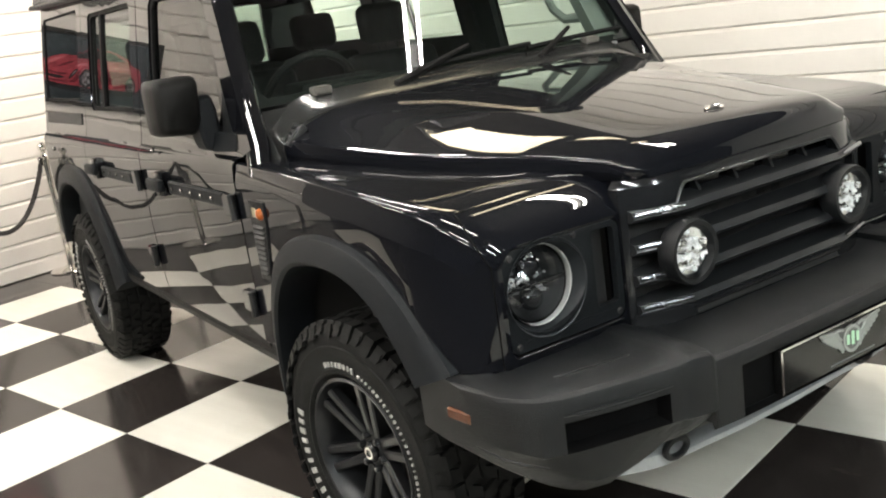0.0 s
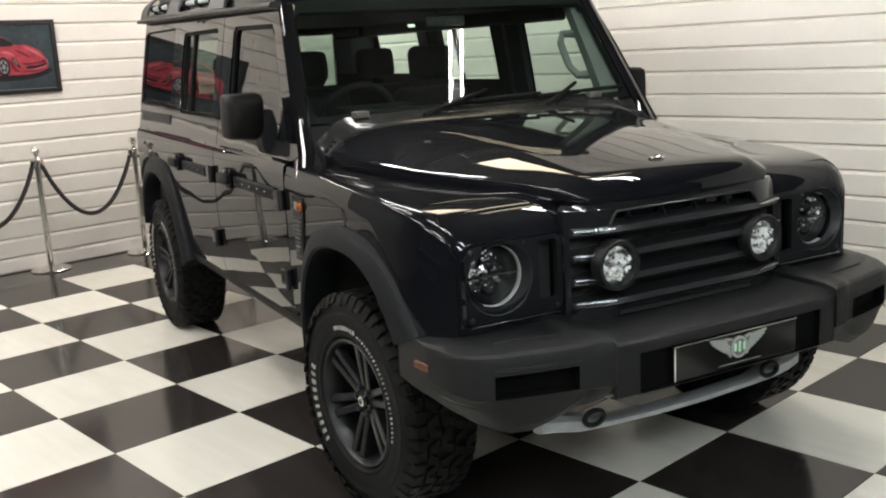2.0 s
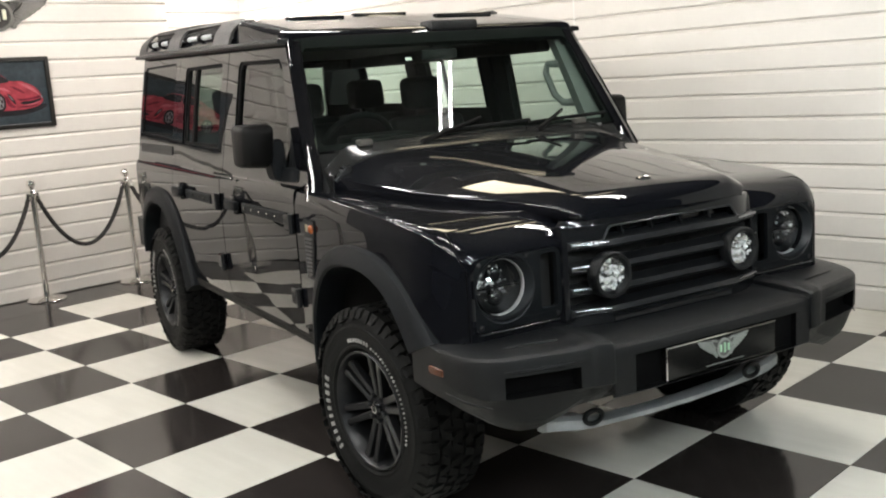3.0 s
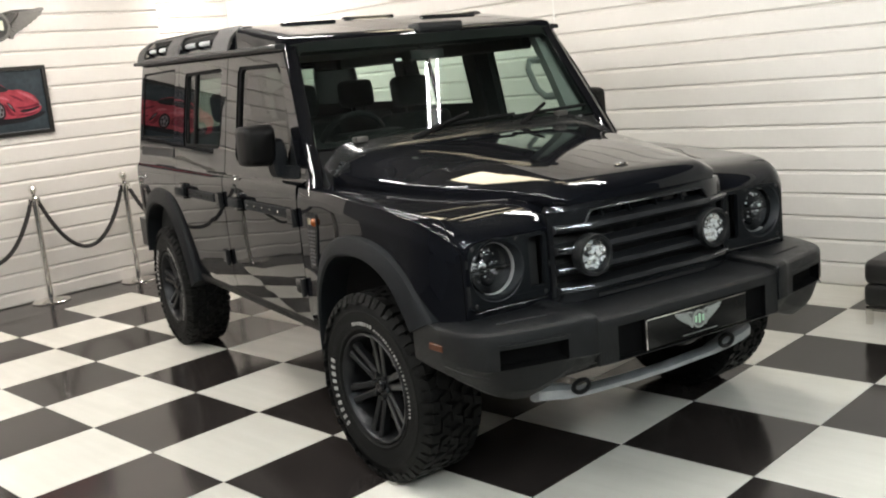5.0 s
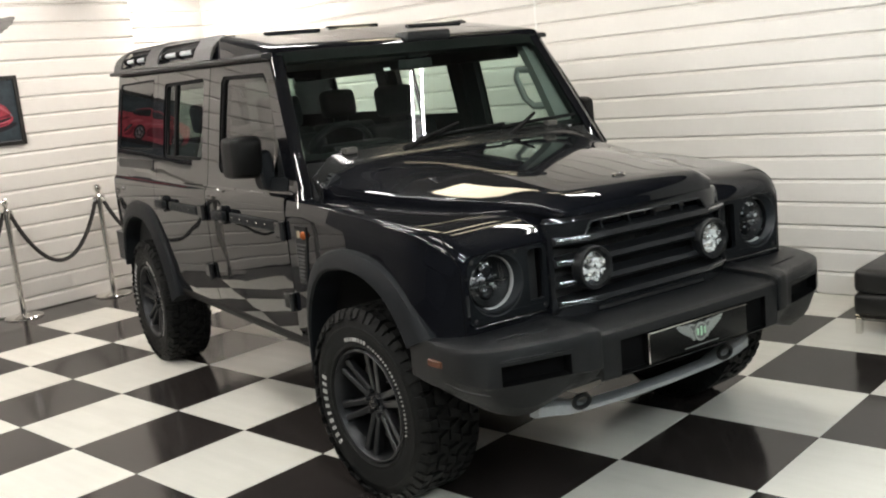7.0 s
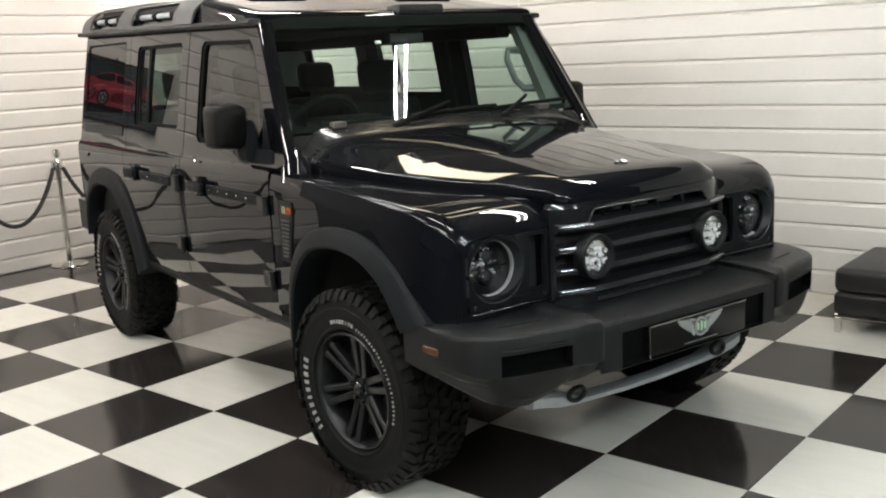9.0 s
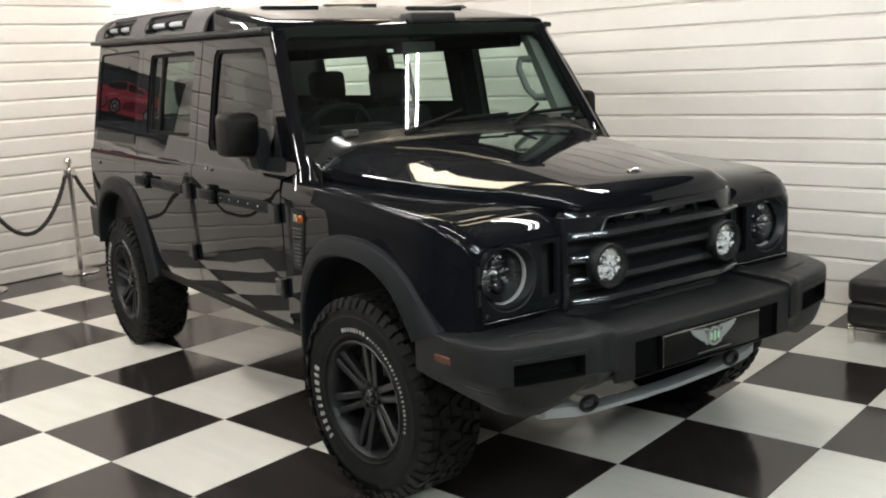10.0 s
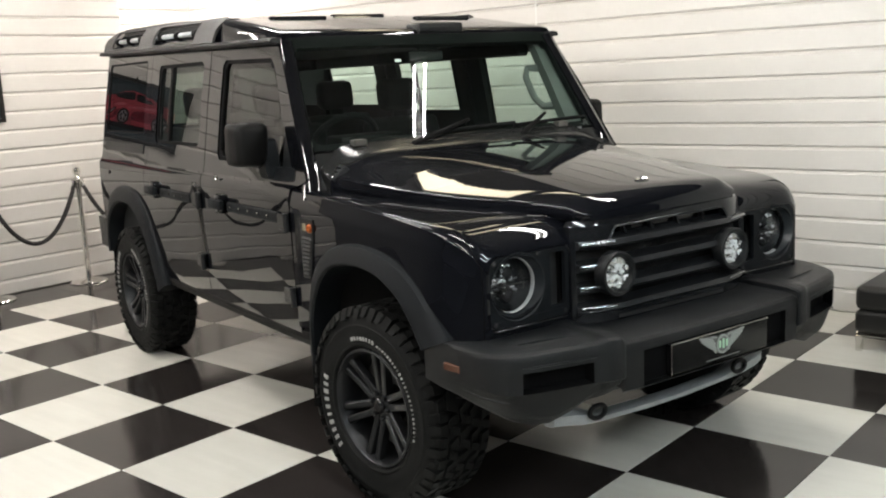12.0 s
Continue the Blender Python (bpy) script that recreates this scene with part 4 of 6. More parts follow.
# ---- front end ----
def headlamp(s):
    """The plastic lamp panel with its round lamp, sunk in a dished recess."""
    y0, cz, xf = s * 0.695, 0.930, 0.602
    bm = bmesh.new()
    hole = [(y0 + 0.116 * math.cos(a), cz + 0.106 * math.sin(a)) for a in (2 * math.pi * k / 36 for k in range(36))]
    slot = rounded(min(s * 0.482, s * 0.552), max(s * 0.482, s * 0.552), 0.835, 1.025, 0.012, 2)
    lo, hi = sorted((s * 0.466, s * 0.816))
    outline = rounded(lo, hi, 0.795, 1.039, 0.026, 4)
    flat(bm, outline, [hole, slot])
    for v in bm.verts:
        y, z = v.co.x, v.co.z
        v.co = Vector((xf + 0.012 - 0.03 * max(0, abs(y) - 0.70) , y, z))
    thicken(bm, lambda c: (-0.02, 0, 0))
    panel = part("headlamp_panel", bm, GREY_PLASTIC, car, "dark grey plastic headlamp panel")
    part("slot_back", one_box(xf - 0.050, xf - 0.044, min(s * 0.474, s * 0.560), max(s * 0.474, s * 0.560), 0.82, 1.035), DARK, panel)
    bm = bmesh.new()
    revolve(bm, [(0.118, 0.013), (0.115, 0.011), (0.108, -0.006), (0.103, -0.024), (0.098, -0.034)], 36, "x", (xf, y0, cz))
    part("recess", bm, SATIN_BLACK, panel)
    lamp = part("headlamp", one_box(xf - 0.075, xf - 0.07, y0 - 0.09, y0 + 0.09, cz - 0.09, cz + 0.09), DARK, panel, "round headlamp with two projector lenses")
    bm = bmesh.new()
    revolve(bm, [(0.097, -0.034), (0.0975, -0.020), (0.0962, -0.017), (0.0943, -0.018), (0.0937, -0.034)], 40, "x", (xf, y0, cz))
    for f in bm.faces:
        c = f.calc_center_median()
        f.material_index = 0 if s * (y0 - c.y) > -0.040 - 0.2 * max(0.0, cz - c.z - 0.05) else 1
    part("light_ring", bm, [RING, GLOSS_BLACK], lamp, "pale grey light ring")
    bm = bmesh.new()
    revolve(bm, [(0.0, -0.072), (0.05, -0.070), (0.088, -0.034)], 30, "x", (xf, y0, cz))
    part("bowl", bm, PLASTIC, lamp)
    for dz in (0.040, -0.040):
        bm = bmesh.new()
        revolve(bm, [(0.0, -0.034), (0.016, -0.037), (0.026, -0.046), (0.033, -0.060)], 20, "x", (xf, y0, cz + dz))
        part("projector", bm, GLOSS_BLACK, lamp, "small faceted projector")
    # scattered facets; the white ones paint the sparkle of the lit reflector
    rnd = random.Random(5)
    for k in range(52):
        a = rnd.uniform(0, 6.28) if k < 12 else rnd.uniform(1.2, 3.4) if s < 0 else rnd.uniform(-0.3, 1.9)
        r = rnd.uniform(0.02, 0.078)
        bit = part("facet", one_box(-0.004, 0.004, -0.008, 0.008, -0.004, 0.004, bevel=0.001), (REFLECTOR, GLINT_WHITE, BAR_GREY)[k % 3], lamp)
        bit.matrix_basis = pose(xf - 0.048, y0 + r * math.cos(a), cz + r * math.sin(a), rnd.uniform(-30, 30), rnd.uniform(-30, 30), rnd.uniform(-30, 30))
    part("lens_divider", one_box(xf - 0.046, xf - 0.030, y0 - 0.085, y0 + 0.085, cz - 0.004, cz + 0.004), GLOSS_BLACK, lamp)
    bm = bmesh.new()
    revolve(bm, [(0.0, -0.004), (0.03, -0.006), (0.06, -0.012), (0.088, -0.024)], 32, "x", (xf, y0, cz))
    part("lens", bm, LENS, lamp)
    for yy, zz in ((0.795, 1.022), (0.605, 1.030), (0.795, 0.812), (0.485, 0.810)):
        bm = bmesh.new()
        revolve(bm, [(0, 0.004), (0.006, 0.004), (0.009, 0.0)], 10, "x", (xf + 0.011, s * yy, zz))
        part("screw", bm, DARK, panel)


SLAT_BLACK = surface("polished_black_slat", (0.0135, 0.0145, 0.0158), 0.30, vary=0.2, scale=8.0, rough_vary=0.05)
# pale metal for highlights modelled onto black slat ends and the panel's edge
GLINT_GREY = surface("painted_glint_grey", (0.27, 0.275, 0.29), 0.26, metal=1.0, vary=0.1)
RING = surface("frosted_ring", (0.40, 0.41, 0.41), 0.35, vary=0.05)
for s in SIDES:
    headlamp(s)
    # painted wing front that frames the lamp panel
    bm = bmesh.new()
    lo, hi = sorted((s * 0.455, s * 0.862))
    a0, a1 = sorted((s * 0.462, s * 0.820))
    rim_line = [(s * 0.458, 0.715), (s * 0.815, 0.715), (s * 0.829, 0.735)] + [(s * (0.779 + 0.050 * math.cos(a)), 0.997 + 0.050 * math.sin(a)) for a in (math.radians(15 * k) for k in range(7))] + [(s * 0.458, 1.047)]
    flat(bm, rim_line, [rounded(a0, a1, 0.791, 1.0415, 0.030, 4)])
    for v in bm.verts:
        v.co = Vector((0.6135 - 0.03 * max(0, abs(v.co.x) - 0.72), v.co.x, v.co.z))
    thicken(bm, lambda c: (-0.05, 0, 0))
    nose = part("wing_front", bm, SMOOTH_PAINT, car)
    # thin bright bar: the highlight below the lamp panel, painted in
    part("lip_glint", one_box(0.610, 0.622, min(s * 0.48, s * 0.805), max(s * 0.48, s * 0.805), 0.7875, 0.792, bevel=0.0012), GLINT_GREY, nose, "painted highlight along the lower edge")


def slat_profile(x, z, d, h):
    return [(x, z - 0.4 * h), (x + 0.8 * d, z - 0.5 * h), (x + d, z - 0.2 * h), (x + 0.9 * d, z + 0.25 * h), (x, z + 0.5 * h)]


def grille():
    """Gloss black grille panel with a wide opening, horizontal slats and mesh behind."""
    xg = 0.645
    outer = [(-0.444, 0.722), (0.444, 0.722), (0.456, 0.735), (0.456, 1.060), (0.454, 1.100), (0.440, 1.118), (-0.440, 1.118), (-0.454, 1.100), (-0.456, 1.060), (-0.456, 0.735)]
    hole = [(-0.442, 0.808), (0.442, 0.808), (0.442, 1.034), (0.322, 1.038), (0.289, 1.091), (-0.289, 1.091), (-0.322, 1.038), (-0.442, 1.034)]
    bm = bmesh.new()
    flat(bm, outer, [hole])
    cut_levels(bm, 0, [e * a for a in (0.29, 0.31, 0.33, 0.345, 0.36, 0.38, 0.40, 0.415, 0.428, 0.438, 0.447, 0.452) for e in SIDES])
    cut_levels(bm, 2, [1.05, 1.065, 1.078, 1.10, 1.108])
    for v in bm.verts:
        y, z = v.co.x, v.co.z
        v.co = Vector((xg + 0.030 - 0.056 * (max(0, abs(y) - 0.29) / 0.166) ** 2 - 0.10 * max(0, z - 1.0) - 0.008 * (max(0, z - 1.085) / 0.033) ** 2, y, z))
    thicken(bm, lambda c: (-0.03, 0, 0))
    g = part("grille", bm, GLOSS_BLACK, car, "gloss black grille with four slats")
    part("mesh_backing", one_box(xg - 0.09, xg - 0.08, -0.45, 0.45, 0.72, 1.10), DARK, g)
    for z in (1.036, 0.955, 0.877, 0.802):
        bm = bmesh.new()
        prof = slat_profile(-0.02, z, 0.075, 0.039)
        ys = [-0.441, -0.40, -0.35, -0.30, -0.15, 0.15, 0.30, 0.35, 0.40, 0.441]
        loft(bm, [[(xg - 0.012 - 0.30 * max(0, abs(y) - 0.30) + px, y, pz) for px, pz in prof] for y in ys])
        part("slat", bm, SLAT_BLACK, g)
    # pale bars at the slat ends paint in the gloss highlights
    for z in (1.039, 0.960, 0.882, 0.807):
        for sg in SIDES:
            bm = bmesh.new()
            tube(bm, [(xg + 0.047 - 0.30 * (a - 0.30), sg * a, z + 0.001) for a in (0.310, 0.345, 0.40, 0.441)], [0.003, 0.0062, 0.0066, 0.0066], 8)
            part("slat_glint", bm, GLINT_GREY, g)
    # slanting fins in the upper slot and the raised rim round it
    for y in (-0.21, -0.07, 0.07, 0.21):
        bm = bmesh.new()
        loft(bm, [[(xg - 0.055, yy, 1.03), (xg + 0.004, yy, 1.045), (xg - 0.02, yy, 1.088), (xg - 0.055, yy, 1.088)] for yy in (y - 0.004, y + 0.004)])
        part("fin", bm, SLAT_BLACK, g)
    bm = bmesh.new()
    tube(bm, [(xg + 0.018 + (0.004 if abs(y) < 0.3 else 0.006), y, z) for y, z in ((-0.324, 1.040), (-0.300, 1.078), (-0.286, 1.0905), (0.286, 1.0905), (0.300, 1.078), (0.324, 1.040))], 0.0035, 6)
    part("slot_rim", bm, SLAT_BLACK, g)
    # honeycomb strands behind the slats
    for k in range(15):
        y = -0.31 + 0.0443 * k
        bm = bmesh.new()
        tube(bm, [(xg - 0.075, y - 0.03, 0.79), (xg - 0.075, y + 0.03, 1.07)], 0.003, 4)
        part("mesh_strand", bm, DARK, g)
    # lower slot
    part("lower_slot", one_box(xg + 0.026, xg + 0.0315, -0.285, 0.285, 0.737, 0.770, bevel=0.002), DARK, g)
    for z in (0.735, 0.7535, 0.772):
        part("slot_edge", one_box(xg + 0.028, xg + 0.036, -0.29, 0.29, z - 0.0025, z + 0.0025, bevel=0.001), GLOSS_BLACK, g)
    # maker's name as dark plain bars
    for k in range(5):
        part("name_bar", one_box(xg - 0.06, xg - 0.045, -0.13 + 0.06 * k, -0.09 + 0.06 * k, 0.972, 0.990, bevel=0.002), GLOSS_BLACK, g)
    return g


grille()


def fog_lamp(s):
    c = (0.684, s * 0.313, 0.926)
    bm = bmesh.new()
    revolve(bm, [(0.058, 0.010), (0.066, 0.028), (0.078, 0.030), (0.082, 0.022), (0.080, -0.02), (0.05, -0.05), (0.0, -0.055)], 36, "x", c)
    fl = part("driving_lamp", bm, PLASTIC, car, "round driving lamp in a black plastic ring")
    bm = bmesh.new()
    revolve(bm, [(0.0, 0.004), (0.058, 0.008)], 24, "x", c)
    part("reflector", bm, REFLECTOR, fl)
    # mostly white facets, so the reflector's sparkle is in their colour
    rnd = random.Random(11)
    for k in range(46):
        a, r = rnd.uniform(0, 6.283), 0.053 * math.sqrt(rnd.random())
        ft = part("facet", one_box(-0.003, 0.003, -0.007, 0.007, -0.0055, 0.0055, bevel=0.0008), (REFLECTOR, GLINT_WHITE, GLINT_WHITE, GLINT_WHITE)[k % 4], fl)
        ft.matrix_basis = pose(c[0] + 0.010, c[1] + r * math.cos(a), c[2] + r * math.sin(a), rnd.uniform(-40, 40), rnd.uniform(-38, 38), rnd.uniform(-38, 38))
    bm = bmesh.new()
    revolve(bm, [(0.0, 0.024), (0.04, 0.022), (0.062, 0.018)], 28, "x", c)
    part("lens", bm, LENS, fl)


for s in SIDES:
    fog_lamp(s)

# ---- front bumper ----
# plan of the front edge: (y, x)
BUMP = [(0.0, 0.895), (0.20, 0.895), (0.40, 0.890), (0.47, 0.883), (0.55, 0.862), (0.70, 0.828), (0.82, 0.797), (0.885, 0.760), (0.93, 0.690), (0.95, 0.59), (0.953, 0.44)]


def bump_x(y):
    return lerp(BUMP, abs(y))


def bumper_piece(name, ys, top, low, bulge=0.0, label="", pocket=None, depth=0.045):
    """A stretch of the bumper: rows across y with a chamfered section, and a recess in its face."""
    bm = bmesh.new()
    p0, p1, zl, zh = pocket
    rings = []
    for y in ys:
        ya = abs(y)
        hump = lerp([(0.467, 0.0), (0.482, 0.009), (0.530, 0.011), (0.556, 0.001), (0.60, 0.0)], ya) if bulge else 0.0
        xf, zt, zb = bump_x(y) + bulge + 0.7 * hump, top + hump, low
        back = 0.60 if ya < 0.86 else lerp([(0.86, 0.60), (0.95, 0.40)], ya)
        lift = lerp([(0.0, 0.035), (0.466, 0.035), (0.468, 0.075), (0.56, 0.062), (0.66, 0.012), (0.74, 0.0), (0.82, 0.03), (0.90, 0.085), (0.95, 0.13)], ya)
        z_low = zl if ya < 0.80 else max(zl, zb + lift * 0.6 + 0.10)
        rings.append([(back, y, zt + 0.010), (xf - 0.060, y, zt + 0.006), (xf - 0.016, y, zt - 0.002), (xf - 0.005, y, zt - 0.010), (xf, y, zt - 0.024), (xf, y, zh),
                      (xf - 0.001, y, z_low), (xf - 0.016, y, min(z_low - 0.010, zb + lift + 0.080)), (xf - 0.030, y, zb + lift + 0.045), (xf - 0.075, y, zb + lift + 0.005), (xf - 0.11, y, zb + lift), (min(back, xf - 0.13), y, zb + lift + 0.01)])
    rows = loft(bm, rings)
    gone, edge_hi, edge_lo = [], [], []
    for (ra, rb), ya, yb in zip(zip(rows, rows[1:]), ys, ys[1:]):
        if p0 - 1e-4 <= min(ya, yb) and max(ya, yb) <= p1 + 1e-4:
            f = next(f for f in ra[5].link_faces if set(f.verts) == {ra[5], ra[6], rb[6], rb[5]})
            gone.append(f)
            edge_hi += [ra[5], rb[5]]
            edge_lo += [ra[6], rb[6]]
    hi, lo_row = list(dict.fromkeys(edge_hi)), list(dict.fromkeys(edge_lo))
    bmesh.ops.delete(bm, geom=gone, context="FACES_ONLY")
    sink = lambda v, dz: bm.verts.new((v.co.x - depth, v.co.y, v.co.z + dz))
    bh, bl = [sink(v, -0.006) for v in hi], [sink(v, 0.006) for v in lo_row]
    # sunk faces take the darker material, so the recess shade is in the colour
    for k in range(len(hi) - 1):
        for quad in ((hi[k], hi[k + 1], bh[k + 1], bh[k]), (bh[k], bh[k + 1], bl[k + 1], bl[k]), (bl[k], bl[k + 1], lo_row[k + 1], lo_row[k])):
            bm.faces.new(quad).material_index = 1
    for e in (0, -1):
        bm.faces.new((hi[e], bh[e], bl[e], lo_row[e])).material_index = 1
    return part(name, bm, [PLASTIC, RECESS_SHADE], car, label, angle=24)


mid = bumper_piece("bumper_centre", [-0.465, -0.42, -0.385, -0.30, 0.0, 0.30, 0.385, 0.42, 0.465], 0.742, 0.515, 0.0, "black textured plastic bumper centre", (-0.385, 0.385, 0.572, 0.700), 0.022)
for s in SIDES:
    ys = [s * y for y in (0.468, 0.472, 0.478, 0.50, 0.530, 0.540, 0.552, 0.585, 0.62, 0.70, 0.76, 0.80, 0.835, 0.86, 0.88, 0.905, 0.925, 0.938, 0.947, 0.950)]
    end = bumper_piece("bumper_end", ys, 0.758, 0.475, 0.006, "black textured plastic bumper corner", (*sorted((s * 0.585, s * 0.835)), 0.622, 0.694))
    part("pocket_back", one_box(0.70, 0.735, min(s * 0.57, s * 0.81), max(s * 0.57, s * 0.81), 0.625, 0.68), DARK, end)
    # thin raised line on the top, a lip over the pocket and a step line on the side
    bm = bmesh.new()
    tube(bm, [(bump_x(y) - 0.085 - 0.05 * (0.80 - y), s * y, 0.7655) for y in (0.60, 0.66, 0.72, 0.79)], [0.003, 0.0055, 0.0055, 0.003], 6)
    part("top_ridge", bm, PLASTIC, end)
    bm = bmesh.new()
    tube(bm, [(bump_x(y) + 0.0065, s * y, 0.711) for y in (0.575, 0.62, 0.70, 0.76, 0.80, 0.835)], [0.002, 0.0042, 0.0042, 0.0042, 0.0042, 0.002], 6)
    part("pocket_lip", bm, PLASTIC, end)
    bm = bmesh.new()
    tube(bm, [(bump_x(y) + 0.004, s * y, z) for y, z in ((0.872, 0.596), (0.905, 0.603), (0.93, 0.612), (0.947, 0.624))], [0.002, 0.004, 0.004, 0.002], 6)
    part("side_step", bm, PLASTIC, end)
    rf = part("side_reflector", one_box(-0.040, 0.040, -0.006, 0.006, -0.014, 0.014, bevel=0.004), DULL_AMBER, end, "dull amber side reflector")
    rf.matrix_basis = pose(0.565, s * 0.950, 0.688, 0, 0, -s * 6)
    part("joint", one_box(0.62, 0.880, s * 0.4645, s * 0.4685, 0.58, 0.748), DARK, end)
# number plate: a plain board with a drawn emblem
plate = part("number_plate", one_box(0.874, 0.900, -0.262, 0.262, 0.583, 0.697, bevel=0.002), PLATE_BLACK, car, "black show plate with a winged emblem")
bm = bmesh.new()
for a in ((-0.262, -0.257, 0.583, 0.697), (-0.262, 0.262, 0.692, 0.697)):
    box(bm, 0.8995, 0.9015, *a)
part("plate_edge", bm, CHROME, plate, "bright plate edge")


def winged_emblem(parent, at, scale, wing_mat, back_mat, mark_mat, bold=1.0):
    """A round boss with two spread feathered wings, drawn as plain raised shapes facing -y in its own frame."""
    base = part("emblem", bmesh_disc(0.34, 0.07), back_mat, parent, "winged emblem")
    base.matrix_basis = at @ Matrix.Scale(scale, 4)
    bm = bmesh.new()
    revolve(bm, [(0.27, -0.068), (0.27, -0.085), (0.34, -0.085), (0.345, -0.06)], 28, "y")
    part("boss_ring", bm, wing_mat, base)
    tips = [(1.18, 0.37), (1.10, 0.25), (0.98, 0.16), (0.86, 0.08), (0.74, 0.0), (0.62, -0.07), (0.50, -0.13), (0.42, -0.20), (0.36, -0.28)]
    for sg in (-1, 1):
        # dark wing plate with a flat upper edge
        bm = bmesh.new()
        flat(bm, [(sg * x, z) for x, z in [(0.20, 0.30), (0.45, 0.36), (0.80, 0.375)] + tips + [(0.22, -0.25)]], [])
        for v in bm.verts:
            v.co.y = -0.022
        thicken(bm, lambda c: (0, 0.022, 0))
        part("wing", bm, back_mat, base)
        for k, (tx, tz) in enumerate(tips):
            u = k / (len(tips) - 1)
            root = Vector((0.50 - 0.20 * u, 0, 0.27 - 0.42 * u))
            tip = Vector((tx, 0, tz))
            across = Vector((-(tip - root).z, 0, (tip - root).x)).normalized()
            bm = bmesh.new()
            flat(bm, [(sg * p.x, p.z) for p in (root + across * 0.016, root.lerp(tip, 0.85) + across * 0.050, tip + across * 0.030, tip - across * 0.024, root.lerp(tip, 0.85) - across * 0.046, root - across * 0.020)], [])
            for v in bm.verts:
                v.co.y = -0.045
            thicken(bm, lambda c: (0, 0.02, 0))
            part("feather", bm, wing_mat, base)
        bm = bmesh.new()
        tube(bm, [(sg * x, -0.035, z) for x, z in ((0.30, 0.27), (0.45, 0.32), (0.60, 0.30), (0.52, 0.17), (0.36, 0.05))], 0.028, 6)
        part("shoulder", bm, wing_mat, base)
    for x, h in ((-0.14, 0.11), (0.0, 0.15), (0.14, 0.11)):
        mk = part("mark", one_box(-0.04 * bold, 0.04 * bold, -0.085 - 0.02 * bold, -0.06, -h * bold, h * bold, bevel=0.012), mark_mat, base, "pale green mark")
        mk.matrix_basis = pose(x * (2 * bold - 1), 0, 0.02)
    return base


def bmesh_disc(r, t):
    bm = bmesh.new()
    revolve(bm, [(0, -t), (r * 0.9, -t), (r, -t * 0.6), (r, 0), (0, 0)], 28, "y")
    return bm


PALE_BACK = surface("dull_printed_silver", (0.10, 0.10, 0.095), 0.4, vary=0.3, scale=60.0)
winged_emblem(plate, pose(0.901, 0.0, 0.648, 0, 0, 90), 0.102, PALE_METAL, PALE_BACK, PALE_GREEN, 1.15)
part("plate_line", one_box(0.900, 0.9012, -0.08, 0.10, 0.594, 0.598), TRIM_GREY, plate)

# skid plate, tow eyes
bm = bmesh.new()
rings = []
for y, z, x in ((-0.575, 0.424, 0.625), (-0.50, 0.420, 0.652), (-0.43, 0.400, 0.640), (-0.34, 0.374, 0.62), (-0.1, 0.366, 0.622), (0.1, 0.366, 0.622), (0.34, 0.374, 0.62), (0.43, 0.400, 0.640), (0.50, 0.420, 0.652), (0.575, 0.424, 0.625)):
    w = 0.031 if abs(y) > 0.38 else 0.0155
    rings.append([(x, y, z + w), (x + 0.015, y, z + 0.5 * w), (x + 0.012, y, z - 0.6 * w), (x - 0.015, y, z - w), (x - 0.042, y, z - w), (x - 0.042, y, z + w)])
loft(bm, rings)
part("skid_plate", bm, SILVER, car, "silver skid plate below the bumper")
for s in SIDES:
    bm = bmesh.new()
    ring = [(0.668, s * 0.393 + 0.038 * math.cos(a), 0.425 + 0.024 * math.sin(a)) for a in (2 * math.pi * k / 20 for k in range(21))]
    tube(bm, ring, 0.0095, 8, caps=False)
    part("tow_eye", bm, PLASTIC, car, "black steel tow eye")


